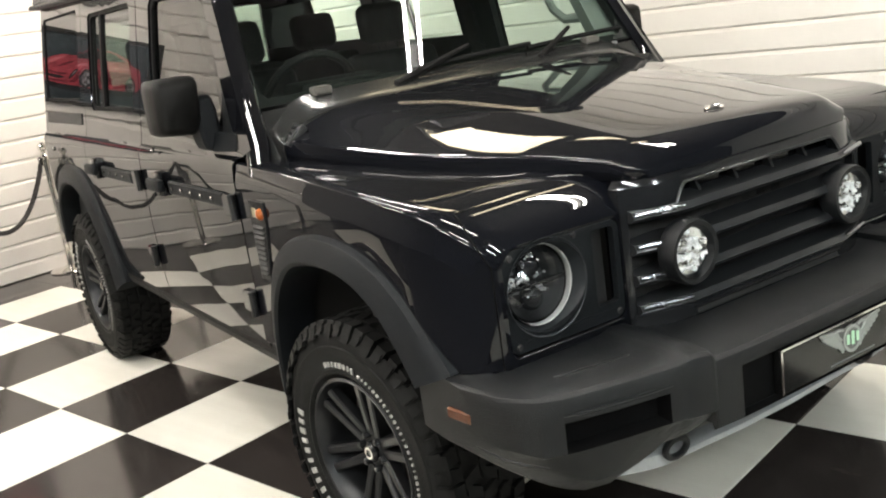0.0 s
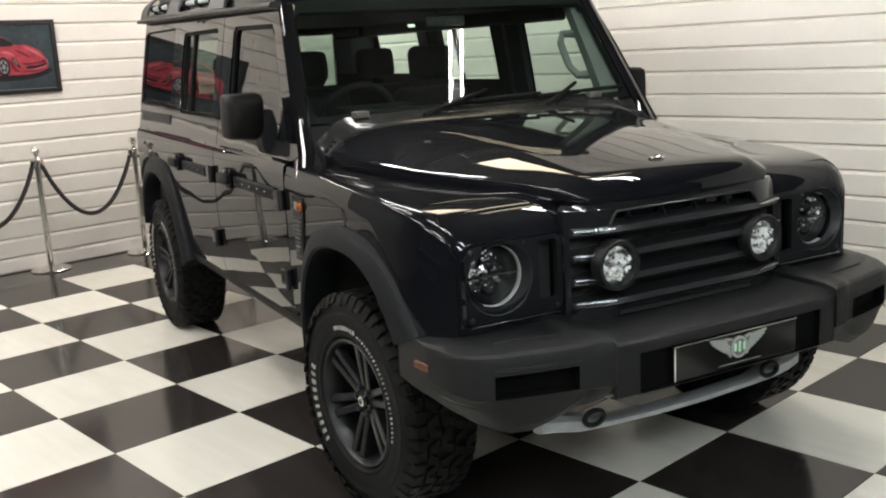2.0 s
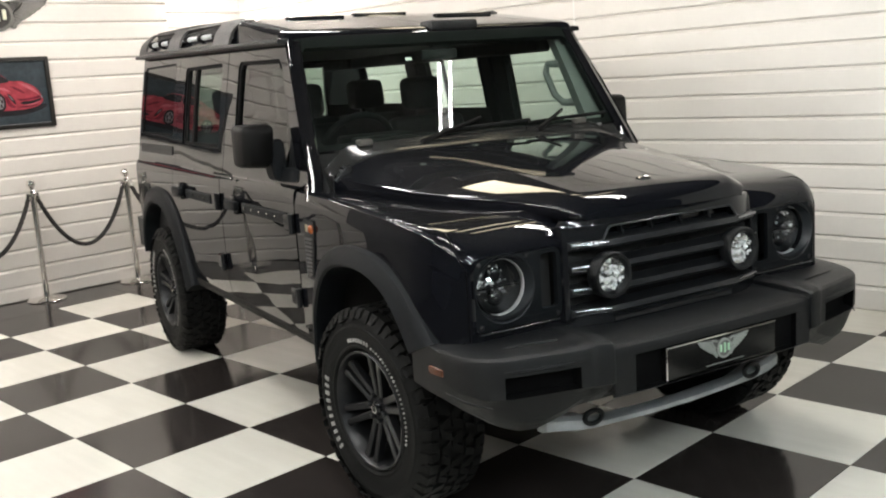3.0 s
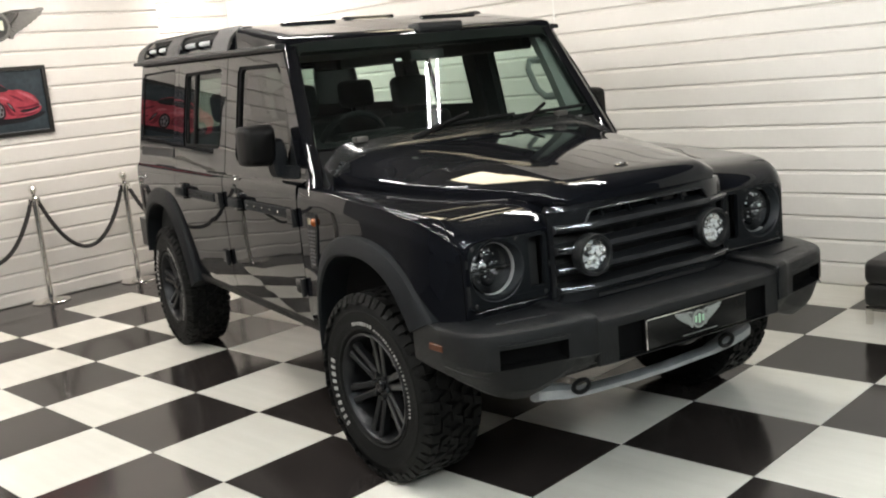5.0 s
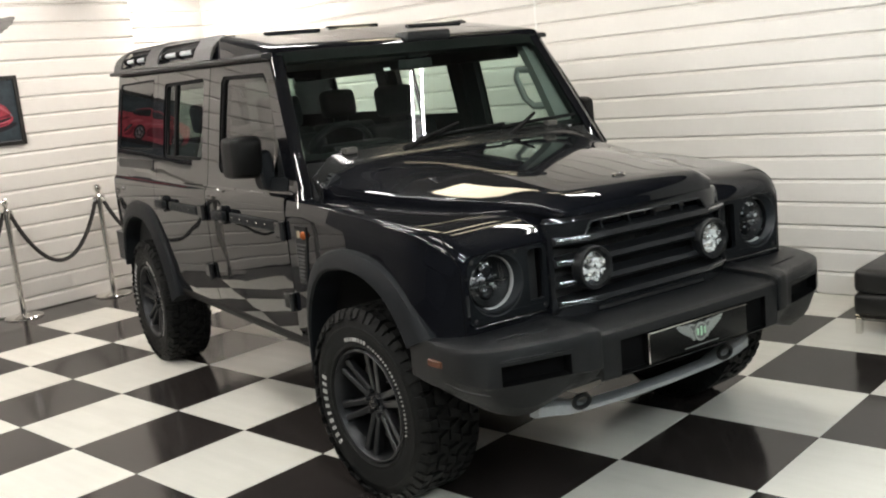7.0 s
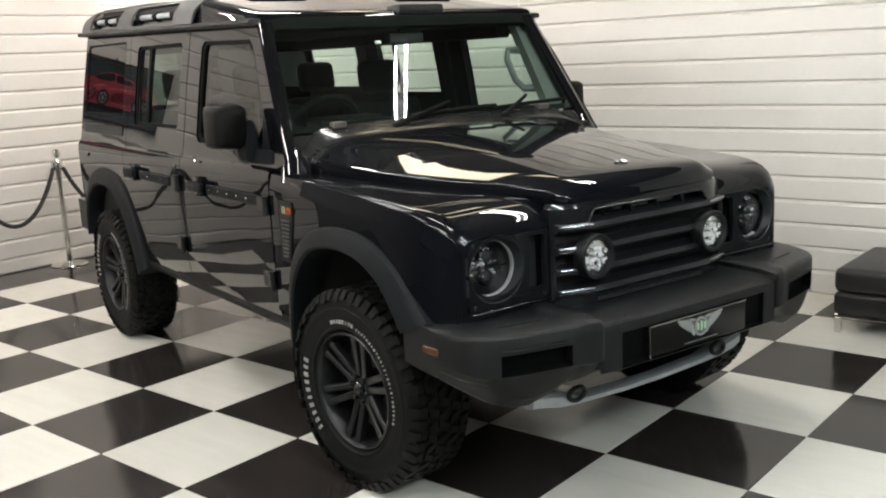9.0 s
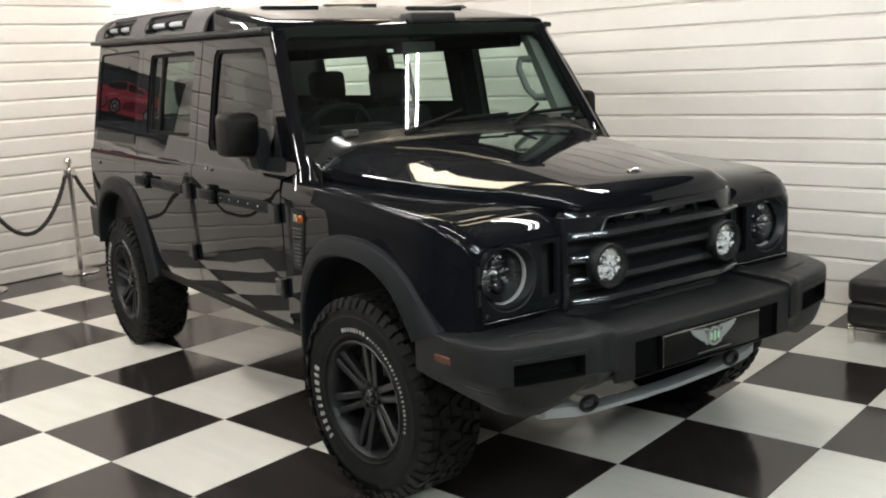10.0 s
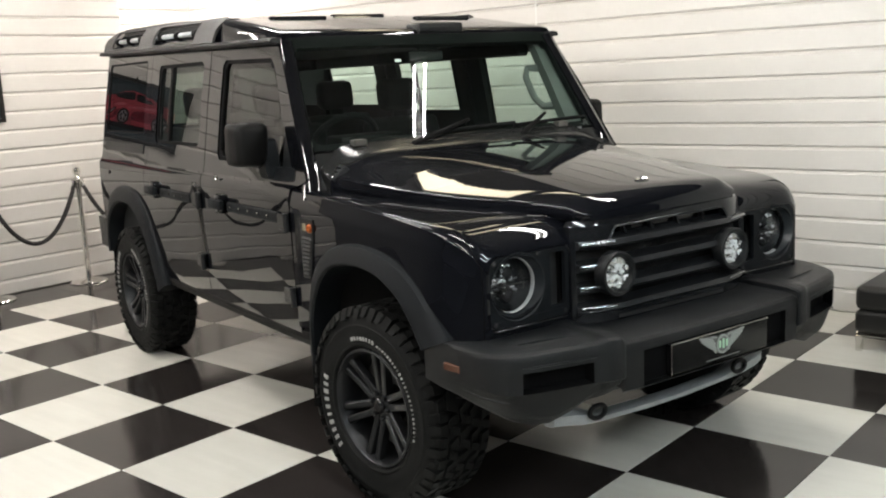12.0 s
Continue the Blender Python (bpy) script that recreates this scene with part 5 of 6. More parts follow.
# ---- wheels ----
def wheel_meshes():
    """Tyre, tread, sidewall marks and rim, made once; the outer face looks to -y."""
    R, W = 0.400, 0.265
    out = {}
    bm = bmesh.new()
    prof = [(0.228, -0.105), (0.236, -0.122), (0.245, -0.131), (0.248, -0.1345), (0.255, -0.1345), (0.258, -0.132), (0.270, -0.1350), (0.294, -0.1385), (0.318, -0.1375), (0.322, -0.1395), (0.328, -0.1390), (0.331, -0.1355), (0.352, -0.130), (0.372, -0.118), (0.384, -0.108), (0.386, -0.05), (0.387, 0.0), (0.386, 0.05), (0.384, 0.108), (0.372, 0.118), (0.352, 0.130), (0.315, 0.1385), (0.262, 0.136), (0.228, 0.11)]
    revolve(bm, prof, 72, "y")
    out["tyre"] = bm
    # tread blocks in five rows, staggered, with shoulder lugs that reach down the sidewall
    bm = bmesh.new()
    n = 52
    rnd = random.Random(3)
    for k in range(n):
        a = 2 * math.pi * k / n
        for row, (y0, y1, shift, size, skew) in enumerate(((-0.128, -0.082, 0.0, 0.80, 0.004), (-0.074, -0.030, 0.5, 0.76, 0.012), (-0.023, 0.023, 0.15, 0.74, -0.012), (0.030, 0.074, 0.65, 0.76, 0.012), (0.082, 0.128, 0.3, 0.80, 0.004))):
            c = a + (shift + rnd.uniform(-0.10, 0.10)) * 2 * math.pi / n
            hw = math.pi / n * size * rnd.uniform(0.86, 1.06)
            skew = skew * (1 if k % 2 else -0.7) + rnd.uniform(-0.004, 0.004)
            if row in (1, 2, 3):
                y0, y1 = y0 + rnd.uniform(-0.005, 0.005), y1 + rnd.uniform(-0.005, 0.005)
            ring_pts = []
            for r in (0.380, R):
                for yy, da in ((y0, -hw), (y1, -hw), (y1, hw), (y0, hw)):
                    y_edge = yy + (0.010 if r > 0.39 and row == 0 and yy == y0 else 0) - (0.010 if r > 0.39 and row == 4 and yy == y1 else 0)
                    cc = c + da * (0.93 if r > 0.39 else 1.0) + skew * (1 if yy == y1 else -1) / R
                    ring_pts.append(bm.verts.new((r * math.cos(cc), y_edge, r * math.sin(cc))))
            v = ring_pts
            for q in ((4, 5, 6, 7), (0, 1, 5, 4), (1, 2, 6, 5), (2, 3, 7, 6), (3, 0, 4, 7)):
                bm.faces.new([v[i] for i in q])
        for sd in (-1, 1):
            c, hw = a, math.pi / n * (0.78 if k % 2 else 0.6)
            deep = 0.356 if k % 2 else 0.366
            vv = []
            for r, y, d in ((0.392, 0.121, 0.0), (0.375, 0.1275, 0.0), (deep, 0.1375, 0.0)):
                for da in (-hw, hw):
                    vv.append(bm.verts.new((r * math.cos(c + da), sd * (y + 0.006), r * math.sin(c + da))))
            base = []
            for r, y in ((0.388, 0.104), (deep, 0.130)):
                for da in (-hw, hw):
                    base.append(bm.verts.new((r * math.cos(c + da), sd * y, r * math.sin(c + da))))
            for q in ((vv[0], vv[1], vv[3], vv[2]), (vv[2], vv[3], vv[5], vv[4]), (vv[0], vv[2], vv[4], base[2], base[0]), (vv[1], vv[3], vv[5], base[3], base[1]), (vv[4], vv[5], base[3], base[2])):
                bm.faces.new(q)
    out["tread"] = bm
    bm = bmesh.new()
    revolve(bm, [(0.230, -0.118), (0.2345, -0.127), (0.230, -0.1305), (0.224, -0.129), (0.214, -0.114), (0.208, -0.02), (0.210, 0.10), (0.228, 0.118)], 64, "y")
    out["rim_barrel"] = bm
    bm = bmesh.new()
    revolve(bm, [(0.0, 0.0), (0.19, 0.0)], 32, "y", (0, -0.01, 0))
    out["brake_disc"] = bm
    bm = bmesh.new()
    for k in range(6):
        c = math.radians(60 * k + 12)
        for off in (-0.022, 0.022):
            rings = []
            for r, w, y, d, spread in ((0.050, 0.015, -0.084, 0.04, 0.75), (0.110, 0.0135, -0.095, 0.035, 0.94), (0.175, 0.0135, -0.107, 0.03, 1.16), (0.219, 0.0160, -0.114, 0.03, 1.36)):
                o = off * spread
                pts = []
                for t, yy in ((-w, y + d), (-w, y + 0.004), (-w * 0.6, y), (w * 0.6, y), (w, y + 0.004), (w, y + d)):
                    pts.append((r * math.cos(c) - (o + t) * math.sin(c), yy, r * math.sin(c) + (o + t) * math.cos(c)))
                rings.append(pts)
            loft(bm, rings)
    out["spokes"] = bm
    bm = bmesh.new()
    revolve(bm, [(0.0, -0.085), (0.030, -0.085), (0.034, -0.08), (0.062, -0.076), (0.068, -0.06), (0.068, 0.0)], 32, "y")
    out["hub"] = bm
    bm = bmesh.new()
    revolve(bm, [(0.0, -0.100), (0.022, -0.100), (0.030, -0.094), (0.031, -0.080)], 24, "y")
    out["centre_cap"] = bm
    bm = bmesh.new()
    revolve(bm, [(0.012, -0.1000), (0.012, -0.1025), (0.018, -0.1025), (0.018, -0.1000)], 20, "y")
    out["cap_badge"] = bm
    bm = bmesh.new()
    revolve(bm, [(0.0, -0.100), (0.008, -0.099), (0.0105, -0.094), (0.0105, -0.07)], 8, "y")
    out["wheel_nut"] = bm
    # raised white sidewall bars
    bm = one_box(-0.5, 0.5, -0.1412, -0.136, -0.5, 0.5)
    out["sidewall_bar"] = bm
    return out


WHEEL_MATS = dict(tyre=RUBBER, tread=RUBBER, sidewall_bar=WHITE_RUBBER, rim_barrel=RIM, brake_disc=DARK, spokes=RIM, hub=RIM, centre_cap=GLOSS_BLACK, cap_badge=CHROME, wheel_nut=RIM)
BARS = [(158 + 6.3 * k, 0.293, 0.026, (0.015, 0.012, 0.017, 0.014)[k % 4]) for k in range(10)] + [(100 - 4.0 * k, 0.277, 0.015, (0.011, 0.005, 0.005, 0.009)[k % 4]) for k in range(8)] + [(66 - 3.6 * k, 0.272, 0.006, (0.009, 0.004, 0.007, 0.003, 0.008)[k % 5]) for k in range(25)]


def wheel_pieces(meshes):
    """Where each repeated piece of a wheel sits."""
    for k, me in meshes.items():
        if k == "wheel_nut":
            for j in range(6):
                a = math.radians(60 * j + 42)
                yield k, me, pose(0.050 * math.cos(a), 0, 0.050 * math.sin(a))
        elif k == "sidewall_bar":
            for a, r, h, w in BARS:
                c = math.radians(a)
                yield k, me, Matrix.Translation((r * math.cos(c), 0, r * math.sin(c))) @ pose(0, 0, 0, 0, 90 - a, 0) @ Matrix.Diagonal((w, 1, h, 1))
        else:
            yield k, me, Matrix.Identity(4)


wheel_data = {}
for k, bm in wheel_meshes().items():
    ob = link_mesh(k, bm, WHEEL_MATS[k])
    wheel_data[k] = ob.data
    bpy.data.objects.remove(ob)
for ax in (0.0, AXLE_R):
    for s in SIDES:
        wheel = tagged(new("wheel"), "black alloy wheel with a chunky white-lettered off-road tyre")
        wheel.parent = car
        wheel.matrix_basis = pose(ax, s * 0.829, HUB + 0.008, 0, 0, (0 if s < 0 else 180) + (0 if ax else 6)) @ pose(0, 0, 0, 0, 25 if ax else -8, 0)
        for k, me, m in wheel_pieces(wheel_data):
            share(k, me, wheel, m)
for ax in (0.0, AXLE_R):
    bm = bmesh.new()
    tube(bm, [(ax, -0.75, 0.37), (ax, -0.2, 0.37), (ax, 0.75, 0.37)], 0.045, 10)
    part("axle", bm, DARK, car)
for s in SIDES:
    for x, y1 in ((-0.497, 0.945), (AXLE_R - 0.49, 0.925)):
        part("mud_flap", one_box(x - 0.006, x + 0.006, min(s * 0.72, s * y1), max(s * 0.72, s * y1), 0.270, 0.60, bevel=0.003), SEAL, car, "black rubber mud flap")
part("chassis", one_box(-3.46, 0.58, -0.42, 0.42, 0.44, 0.60, bevel=0.01), DARK, car)
part("inner_wing", one_box(-0.52, 0.60, -0.44, 0.44, 0.60, 1.08), DARK, car)
part("floor_pan", one_box(-3.46, -0.52, -0.88, 0.88, 0.54, 0.60), DARK, car)
part("bulkhead", one_box(-0.575, -0.54, -0.78, 0.78, 0.60, 1.28), DARK, car)


# ---- door mirrors ----
def door_mirror(s):
    bm = bmesh.new()
    rings = []
    for x, g in ((-0.915, 0.90), (-0.905, 0.985), (-0.86, 1.0), (-0.80, 0.97), (-0.775, 0.88), (-0.762, 0.70)):
        cy, cz, hy, hz = 1.004 if s < 0 else 0.985, 1.390 if s < 0 else 1.383, 0.079 * g, 0.092 * g
        rings.append([(x, s * (cy + hy * a), cz + hz * b) for a, b in ((-0.45, -1.12), (0.75, -1.0), (0.95, -0.9), (1.0, -0.7), (0.97, 0.7), (0.90, 0.92), (0.75, 1), (-0.75, 1.0), (-0.95, 0.9), (-1.0, 0.7), (-0.85, -0.65), (-0.62, -1.02))])
    loft(bm, rings)
    mr = part("door_mirror", bm, SEAL_DARK, car, "black plastic door mirror", angle=50)
    part("mirror_glass", one_box(-0.920, -0.916, min(s * 0.915, s * 1.07), max(s * 0.915, s * 1.07), 1.31, 1.47, bevel=0.001), CHROME, mr)
    bm = bmesh.new()
    rings = []
    for z, y, w, d in ((1.412, 0.925, 0.026, 0.030), (1.40, 0.925, 0.034, 0.042), (1.36, 0.921, 0.036, 0.050), (1.30, 0.918, 0.036, 0.050), (1.262, 0.914, 0.036, 0.050), (1.238, 0.908, 0.034, 0.050), (1.230, 0.904, 0.026, 0.044)):
        rings.append([(-0.825 + d * a, s * (y + w * b), z) for a, b in ((-1, -0.7), (-0.8, -1), (0.8, -1), (1, -0.7), (1, 0.7), (0.8, 1), (-0.8, 1), (-1, 0.7))])
    loft(bm, rings)
    part("mirror_arm", bm, GREY_PLASTIC, mr)
    bm = bmesh.new()
    loft(bm, [[(x, s * 0.870, z0), (x, s * (side_y(z0) + t), z0), (x, s * (side_y(z1) + t * 0.7), z1), (x, s * 0.850, z1)] for x, z0, z1, t in ((-0.880, 1.238, 1.275, 0.004), (-0.866, 1.230, 1.288, 0.024), (-0.74, 1.228, 1.286, 0.022), (-0.655, 1.230, 1.290, 0.010), (-0.620, 1.236, 1.280, 0.004))])
    part("mirror_foot", bm, GREY_PLASTIC, mr)
    # black triangle in the window's front corner
    side_panel("sail_panel", s, [(-0.648, 1.280), (-0.725, 1.410), (-0.752, 1.430), (-0.752, 1.280)], [], PLASTIC, mr, inset=0.004, thick=0.012)


for s in SIDES:
    door_mirror(s)


# ---- cabin ----
def seat(x, y):
    st = tagged(new("seat"), "charcoal cloth seat with headrest")
    st.parent = car
    st.matrix_basis = pose(x, y, 0.48)
    part("cushion", one_box(-0.26, 0.26, -0.25, 0.25, 0.20, 0.40, bevel=0.05, segs=3), SEAT_CLOTH, st)
    bm = one_box(-0.07, 0.07, -0.245, 0.245, 0.0, 0.62, bevel=0.05, segs=3)
    bk = part("backrest", bm, SEAT_CLOTH, st)
    bk.matrix_basis = pose(-0.26, 0, 0.33, 0, -14, 0)
    bm = one_box(-0.05, 0.05, -0.13, 0.13, 0.0, 0.19, bevel=0.045, segs=3)
    hr = part("headrest", bm, SEAT_CLOTH, st)
    hr.matrix_basis = pose(-0.41, 0, 0.97, 0, -8, 0)
    for sy in (-0.05, 0.05):
        bm = bmesh.new()
        tube(bm, [(-0.40, sy, 0.90), (-0.412, sy, 1.0)], 0.006, 6)
        part("headrest_post", bm, TRIM, st)
    return st


for x, y in ((-1.38, -0.38), (-1.38, 0.38), (-2.30, -0.46), (-2.30, 0.0), (-2.30, 0.46)):
    seat(x, y)
bm = bmesh.new()
rings = []
for y in (-0.80, -0.4, 0.0, 0.4, 0.80):
    rings.append([(-0.60, y, 0.9), (-0.62, y, 1.345), (-0.74, y, 1.352), (-0.90, y, 1.33), (-0.96, y, 1.27), (-0.93, y, 1.0), (-0.86, y, 0.9)])
loft(bm, rings)
dash = part("dashboard", bm, DASH, car, "black dashboard")
part("binnacle", one_box(-0.97, -0.80, -0.56, -0.22, 1.33, 1.39, bevel=0.02, segs=2), DASH, dash)
sw = tagged(new("steering_wheel"), "black steering wheel")
sw.parent = car
sw.matrix_basis = pose(-1.04, -0.42, 1.315, 0, -62, 0)
bm = bmesh.new()
tube(bm, [(0.185 * math.cos(a), 0.185 * math.sin(a), 0) for a in (2 * math.pi * k / 40 for k in range(41))], 0.016, 8, caps=False)
part("rim", bm, DASH, sw)
part("hub_pad", one_box(-0.07, 0.07, -0.08, 0.08, -0.03, 0.02, bevel=0.02, segs=2), DASH, sw)
for x0, x1, y0, y1 in ((-0.02, 0.02, 0.07, 0.18), (-0.02, 0.02, -0.18, -0.07), (-0.18, -0.06, -0.02, 0.02)):
    part("spoke", one_box(x0, x1, y0, y1, -0.02, 0.0, bevel=0.005), DASH, sw)
bm = bmesh.new()
tube(bm, [(0, 0, -0.02), (0.0, 0, -0.22)], 0.03, 8)
part("column", bm, DASH, sw)
for s in SIDES:
    # grab handle on the windscreen pillar
    bm = bmesh.new()
    a, b = Vector((-0.80, s * 0.730, 1.455)), Vector((-0.91, s * 0.720, 1.655))
    inw = Vector((-0.05, -s * 0.055, 0.0))
    tube(bm, [a, a + inw * 0.8, a.lerp(b, 0.22) + inw * 1.15, a.lerp(b, 0.78) + inw * 1.15, b + inw * 0.8, b], [0.022, 0.020, 0.018, 0.018, 0.020, 0.022], 8)
    if s > 0:
        part("grab_handle", bm, TRIM_GREY, car, "grey plastic cabin grab handle")
    bm = bmesh.new()
    rings = []
    for x, z in ((-0.66, 1.36), (-0.79, 1.58), (-0.93, 1.80)):
        inner = 0.70 if s > 0 else 0.765
        rings.append([(x, s * inner, z), (x, s * 0.80, z), (x - 0.09, s * 0.80, z), (x - 0.07, s * (inner + 0.01), z)])
    loft(bm, rings)
    part("pillar_trim", bm, TRIM_GREY if s > 0 else DASH, car)
    for x0, x1 in ((-1.78, -1.49), (-2.70, -2.42)):
        bm = bmesh.new()
        loft(bm, [[(x0, s * (side_y(z) - 0.055), z), (x1, s * (side_y(z) - 0.055), z), (x1, s * (side_y(z) - 0.02), z), (x0, s * (side_y(z) - 0.02), z)] for z in (0.62, 1.24, 1.50, 1.81)])
        part("pillar_trim", bm, TRIM, car)
    for x0, x1, zt in ((-1.62, -0.66, 1.345), (-2.54, -1.70, 1.425), (-3.44, -2.62, 1.46)):
        bm = bmesh.new()
        loft(bm, [[(x, s * 0.80, 0.62), (x, s * 0.865, 0.62), (x, s * 0.868, 1.24), (x, s * (side_y(zt) - 0.035), zt), (x, s * (side_y(zt) - 0.07), zt), (x, s * 0.80, 1.22)] for x in (x0, x1)])
        part("door_trim", bm, TRIM, car)
    part("roof_rail_trim", one_box(-3.43, -1.06, min(s * 0.70, s * 0.785), max(s * 0.70, s * 0.785), 1.725, 1.80, bevel=0.01), TRIM, car)
# rear-view mirror and the sensor pod behind the glass
part("rear_view_mirror", one_box(-0.93, -0.90, -0.10, 0.10, 1.715, 1.765, bevel=0.012, segs=2), TRIM, car, "black rear-view mirror")
part("sensor_pod", one_box(-0.915, -0.878, -0.06, 0.06, 1.77, 1.80, bevel=0.01), TRIM, car)
part("header_trim", one_box(-1.00, -0.91, -0.68, 0.68, 1.785, 1.825, bevel=0.01), TRIM, car)


# ---- loose things in the room ----
def stanchion(y, x=-4.70):
    st = tagged(new("stanchion"), "polished chrome barrier post with a ball top", "barrier post", "rope barrier posts")
    st.matrix_basis = pose(x, y, 0)
    bm = bmesh.new()
    revolve(bm, [(0, 0), (0.155, 0), (0.158, 0.006), (0.150, 0.014), (0.06, 0.026), (0.03, 0.034), (0, 0.034)], 40, "z")
    part("base", bm, CHROME, st)
    bm = bmesh.new()
    tube(bm, [(0, 0, 0.03), (0, 0, 0.90)], 0.024, 16)
    part("pole", bm, CHROME, st)
    bm = bmesh.new()
    revolve(bm, [(0, 0.875), (0.034, 0.88), (0.036, 0.905), (0.026, 0.918), (0.018, 0.93), (0.020, 0.945), (0.030, 0.957), (0.036, 0.975), (0.033, 0.995), (0.022, 1.010), (0, 1.016)], 24, "z")
    part("finial", bm, CHROME, st)
    for s in SIDES:
        bm = bmesh.new()
        tube(bm, [(0, s * 0.03, 0.895), (0, s * 0.045, 0.905), (0, s * 0.052, 0.89), (0, s * 0.045, 0.875)], 0.006, 6)
        part("hook", bm, CHROME, st)
    return st


POST_Y = (-0.37, 0.47, 1.31, 2.14, 2.60)
for y in POST_Y[:4]:
    stanchion(y)


def rope(y0, y1, sag, x=-4.70):
    """A twisted rope that hangs between two posts."""
    rp = tagged(new("barrier_rope"), "black twisted rope hanging between two posts", "rope", "barrier ropes")
    rp.matrix_basis = pose(x, 0, 0)
    n = 44
    path = []
    for k in range(n + 1):
        u = k / n
        path.append(Vector((0, y0 + (y1 - y0) * u, 0.885 - sag * (1 - (2 * u - 1) ** 2) ** 0.92)))
    for j in range(3):
        bm = bmesh.new()
        pts = []
        for k in range(n * 4 + 1):
            u = k / (n * 4)
            i = min(int(u * n), n - 1)
            p = path[i].lerp(path[i + 1], u * n - i)
            d = (path[i + 1] - path[i]).normalized()
            e1 = Vector((1, 0, 0))
            e2 = d.cross(e1)
            a = u * 2 * math.pi * 13 + j * 2 * math.pi / 3
            pts.append(p + (e1 * math.cos(a) + e2 * math.sin(a)) * 0.009)
        tube(bm, pts, 0.0105, 6)
        part("strand", bm, ROPE, rp)
    for y in (y0, y1):
        sg = 1 if y == y0 else -1
        bm = bmesh.new()
        tube(bm, [(0, y, 0.893), (0, y + sg * 0.012, 0.855)], 0.021, 10)
        part("end_cap", bm, CHROME, rp)
    return rp


for a, b in zip(POST_Y[:3], POST_Y[1:4]):
    rope(a + 0.03, b - 0.03, 0.475)
last = stanchion(2.60)
rp = rope(0.03, 0.85, 0.475)
rp.matrix_basis = pose(-4.70, 2.14, 0, 0, 0, -28)
last.matrix_basis = pose(-4.70 + 0.88 * math.sin(math.radians(28)), 2.14 + 0.88 * math.cos(math.radians(28)), 0)


def ottoman():
    ot = tagged(new("ottoman"), "black leather two-tier bench seat on chrome legs", "bench")
    ot.matrix_basis = pose(1.425, 3.36, 0)
    L, D = 1.5, 0.70
    part("base_cushion", one_box(0, L, 0, D, 0.110, 0.238, bevel=0.03, segs=3), LEATHER, ot)
    part("seat_cushion", one_box(0.0, L, 0.0, D, 0.235, 0.378, bevel=0.040, segs=4), LEATHER, ot)
    part("rail", one_box(0.01, L - 0.01, 0.01, 0.03, 0.092, 0.112, bevel=0.003), CHROME, ot, "chrome rail")
    part("rail", one_box(0.01, L - 0.01, D - 0.03, D - 0.01, 0.092, 0.112, bevel=0.003), CHROME, ot)
    for x in (0.01, L - 0.05):
        for y in (0.01, D - 0.05):
            part("leg", one_box(x, x + 0.035, y, y + 0.035, 0.0, 0.095, bevel=0.003), CHROME, ot)
    return ot


ottoman()

# framed picture of a red sports car, flush to the boards
PX, PY0, PY1, PZ0, PZ1 = WALL_X + 0.012, 0.70, 1.64, 1.435, 2.012
pic = tagged(new("framed_picture"), "black-framed picture of a red sports car on a dark ground", "picture")
pic.matrix_basis = pose(PX, PY0, PZ0, 0, 0, 90)
PW, PH = PY1 - PY0, PZ1 - PZ0
bm = bmesh.new()
flat(bm, [(0, 0), (PW, 0), (PW, PH), (0, PH)], [[(0.032, 0.032), (PW - 0.032, 0.032), (PW - 0.032, PH - 0.032), (0.032, PH - 0.032)]])
for v in bm.verts:
    v.co.y = -0.03
thicken(bm, lambda c: (0, 0.03, 0))
part("picture_rim", bm, FRAME_BLACK, pic, "black wooden rim")
PRINT_DARK = surface("print_dark_ground", (0.030, 0.040, 0.047), 0.3, vary=0.5, scale=4.0, spec=0.3)
PRINT_RED = surface("print_red", (0.29, 0.042, 0.058), 0.3, vary=0.45, scale=12.0, spec=0.3)
PRINT_LIGHT = surface("print_light_red", (0.38, 0.105, 0.125), 0.3, vary=0.4, scale=16.0, spec=0.3)
PRINT_DEEP = surface("print_deep_red", (0.13, 0.012, 0.024), 0.3, vary=0.4, scale=12.0, spec=0.3)
PRINT_BLACK = surface("print_black", (0.014, 0.013, 0.015), 0.3, vary=0.3, scale=20.0, spec=0.3)
PRINT_GREY = surface("print_grey", (0.20, 0.20, 0.21), 0.3, vary=0.4, scale=30.0, spec=0.3)
part("mount_edge", one_box(0.034, PW - 0.034, -0.016, -0.012, 0.033, 0.037), PRINT_GREY, pic)
part("print", one_box(0.03, PW - 0.03, -0.012, -0.004, 0.03, PH - 0.03), PRINT_DARK, pic)


def print_shape(name, pts, d, m):
    bm = bmesh.new()
    flat(bm, smooth_line(pts + pts[:1], 3)[:-1], [])
    for v in bm.verts:
        v.co.y = -0.0122 - d
    thicken(bm, lambda c: (0, 0.0004, 0))
    part(name, bm, m, pic)


def ellipse(cx, cz, rx, rz, n=14):
    return [(cx + rx * math.cos(a), cz + rz * math.sin(a)) for a in (2 * math.pi * k / n for k in range(n))]


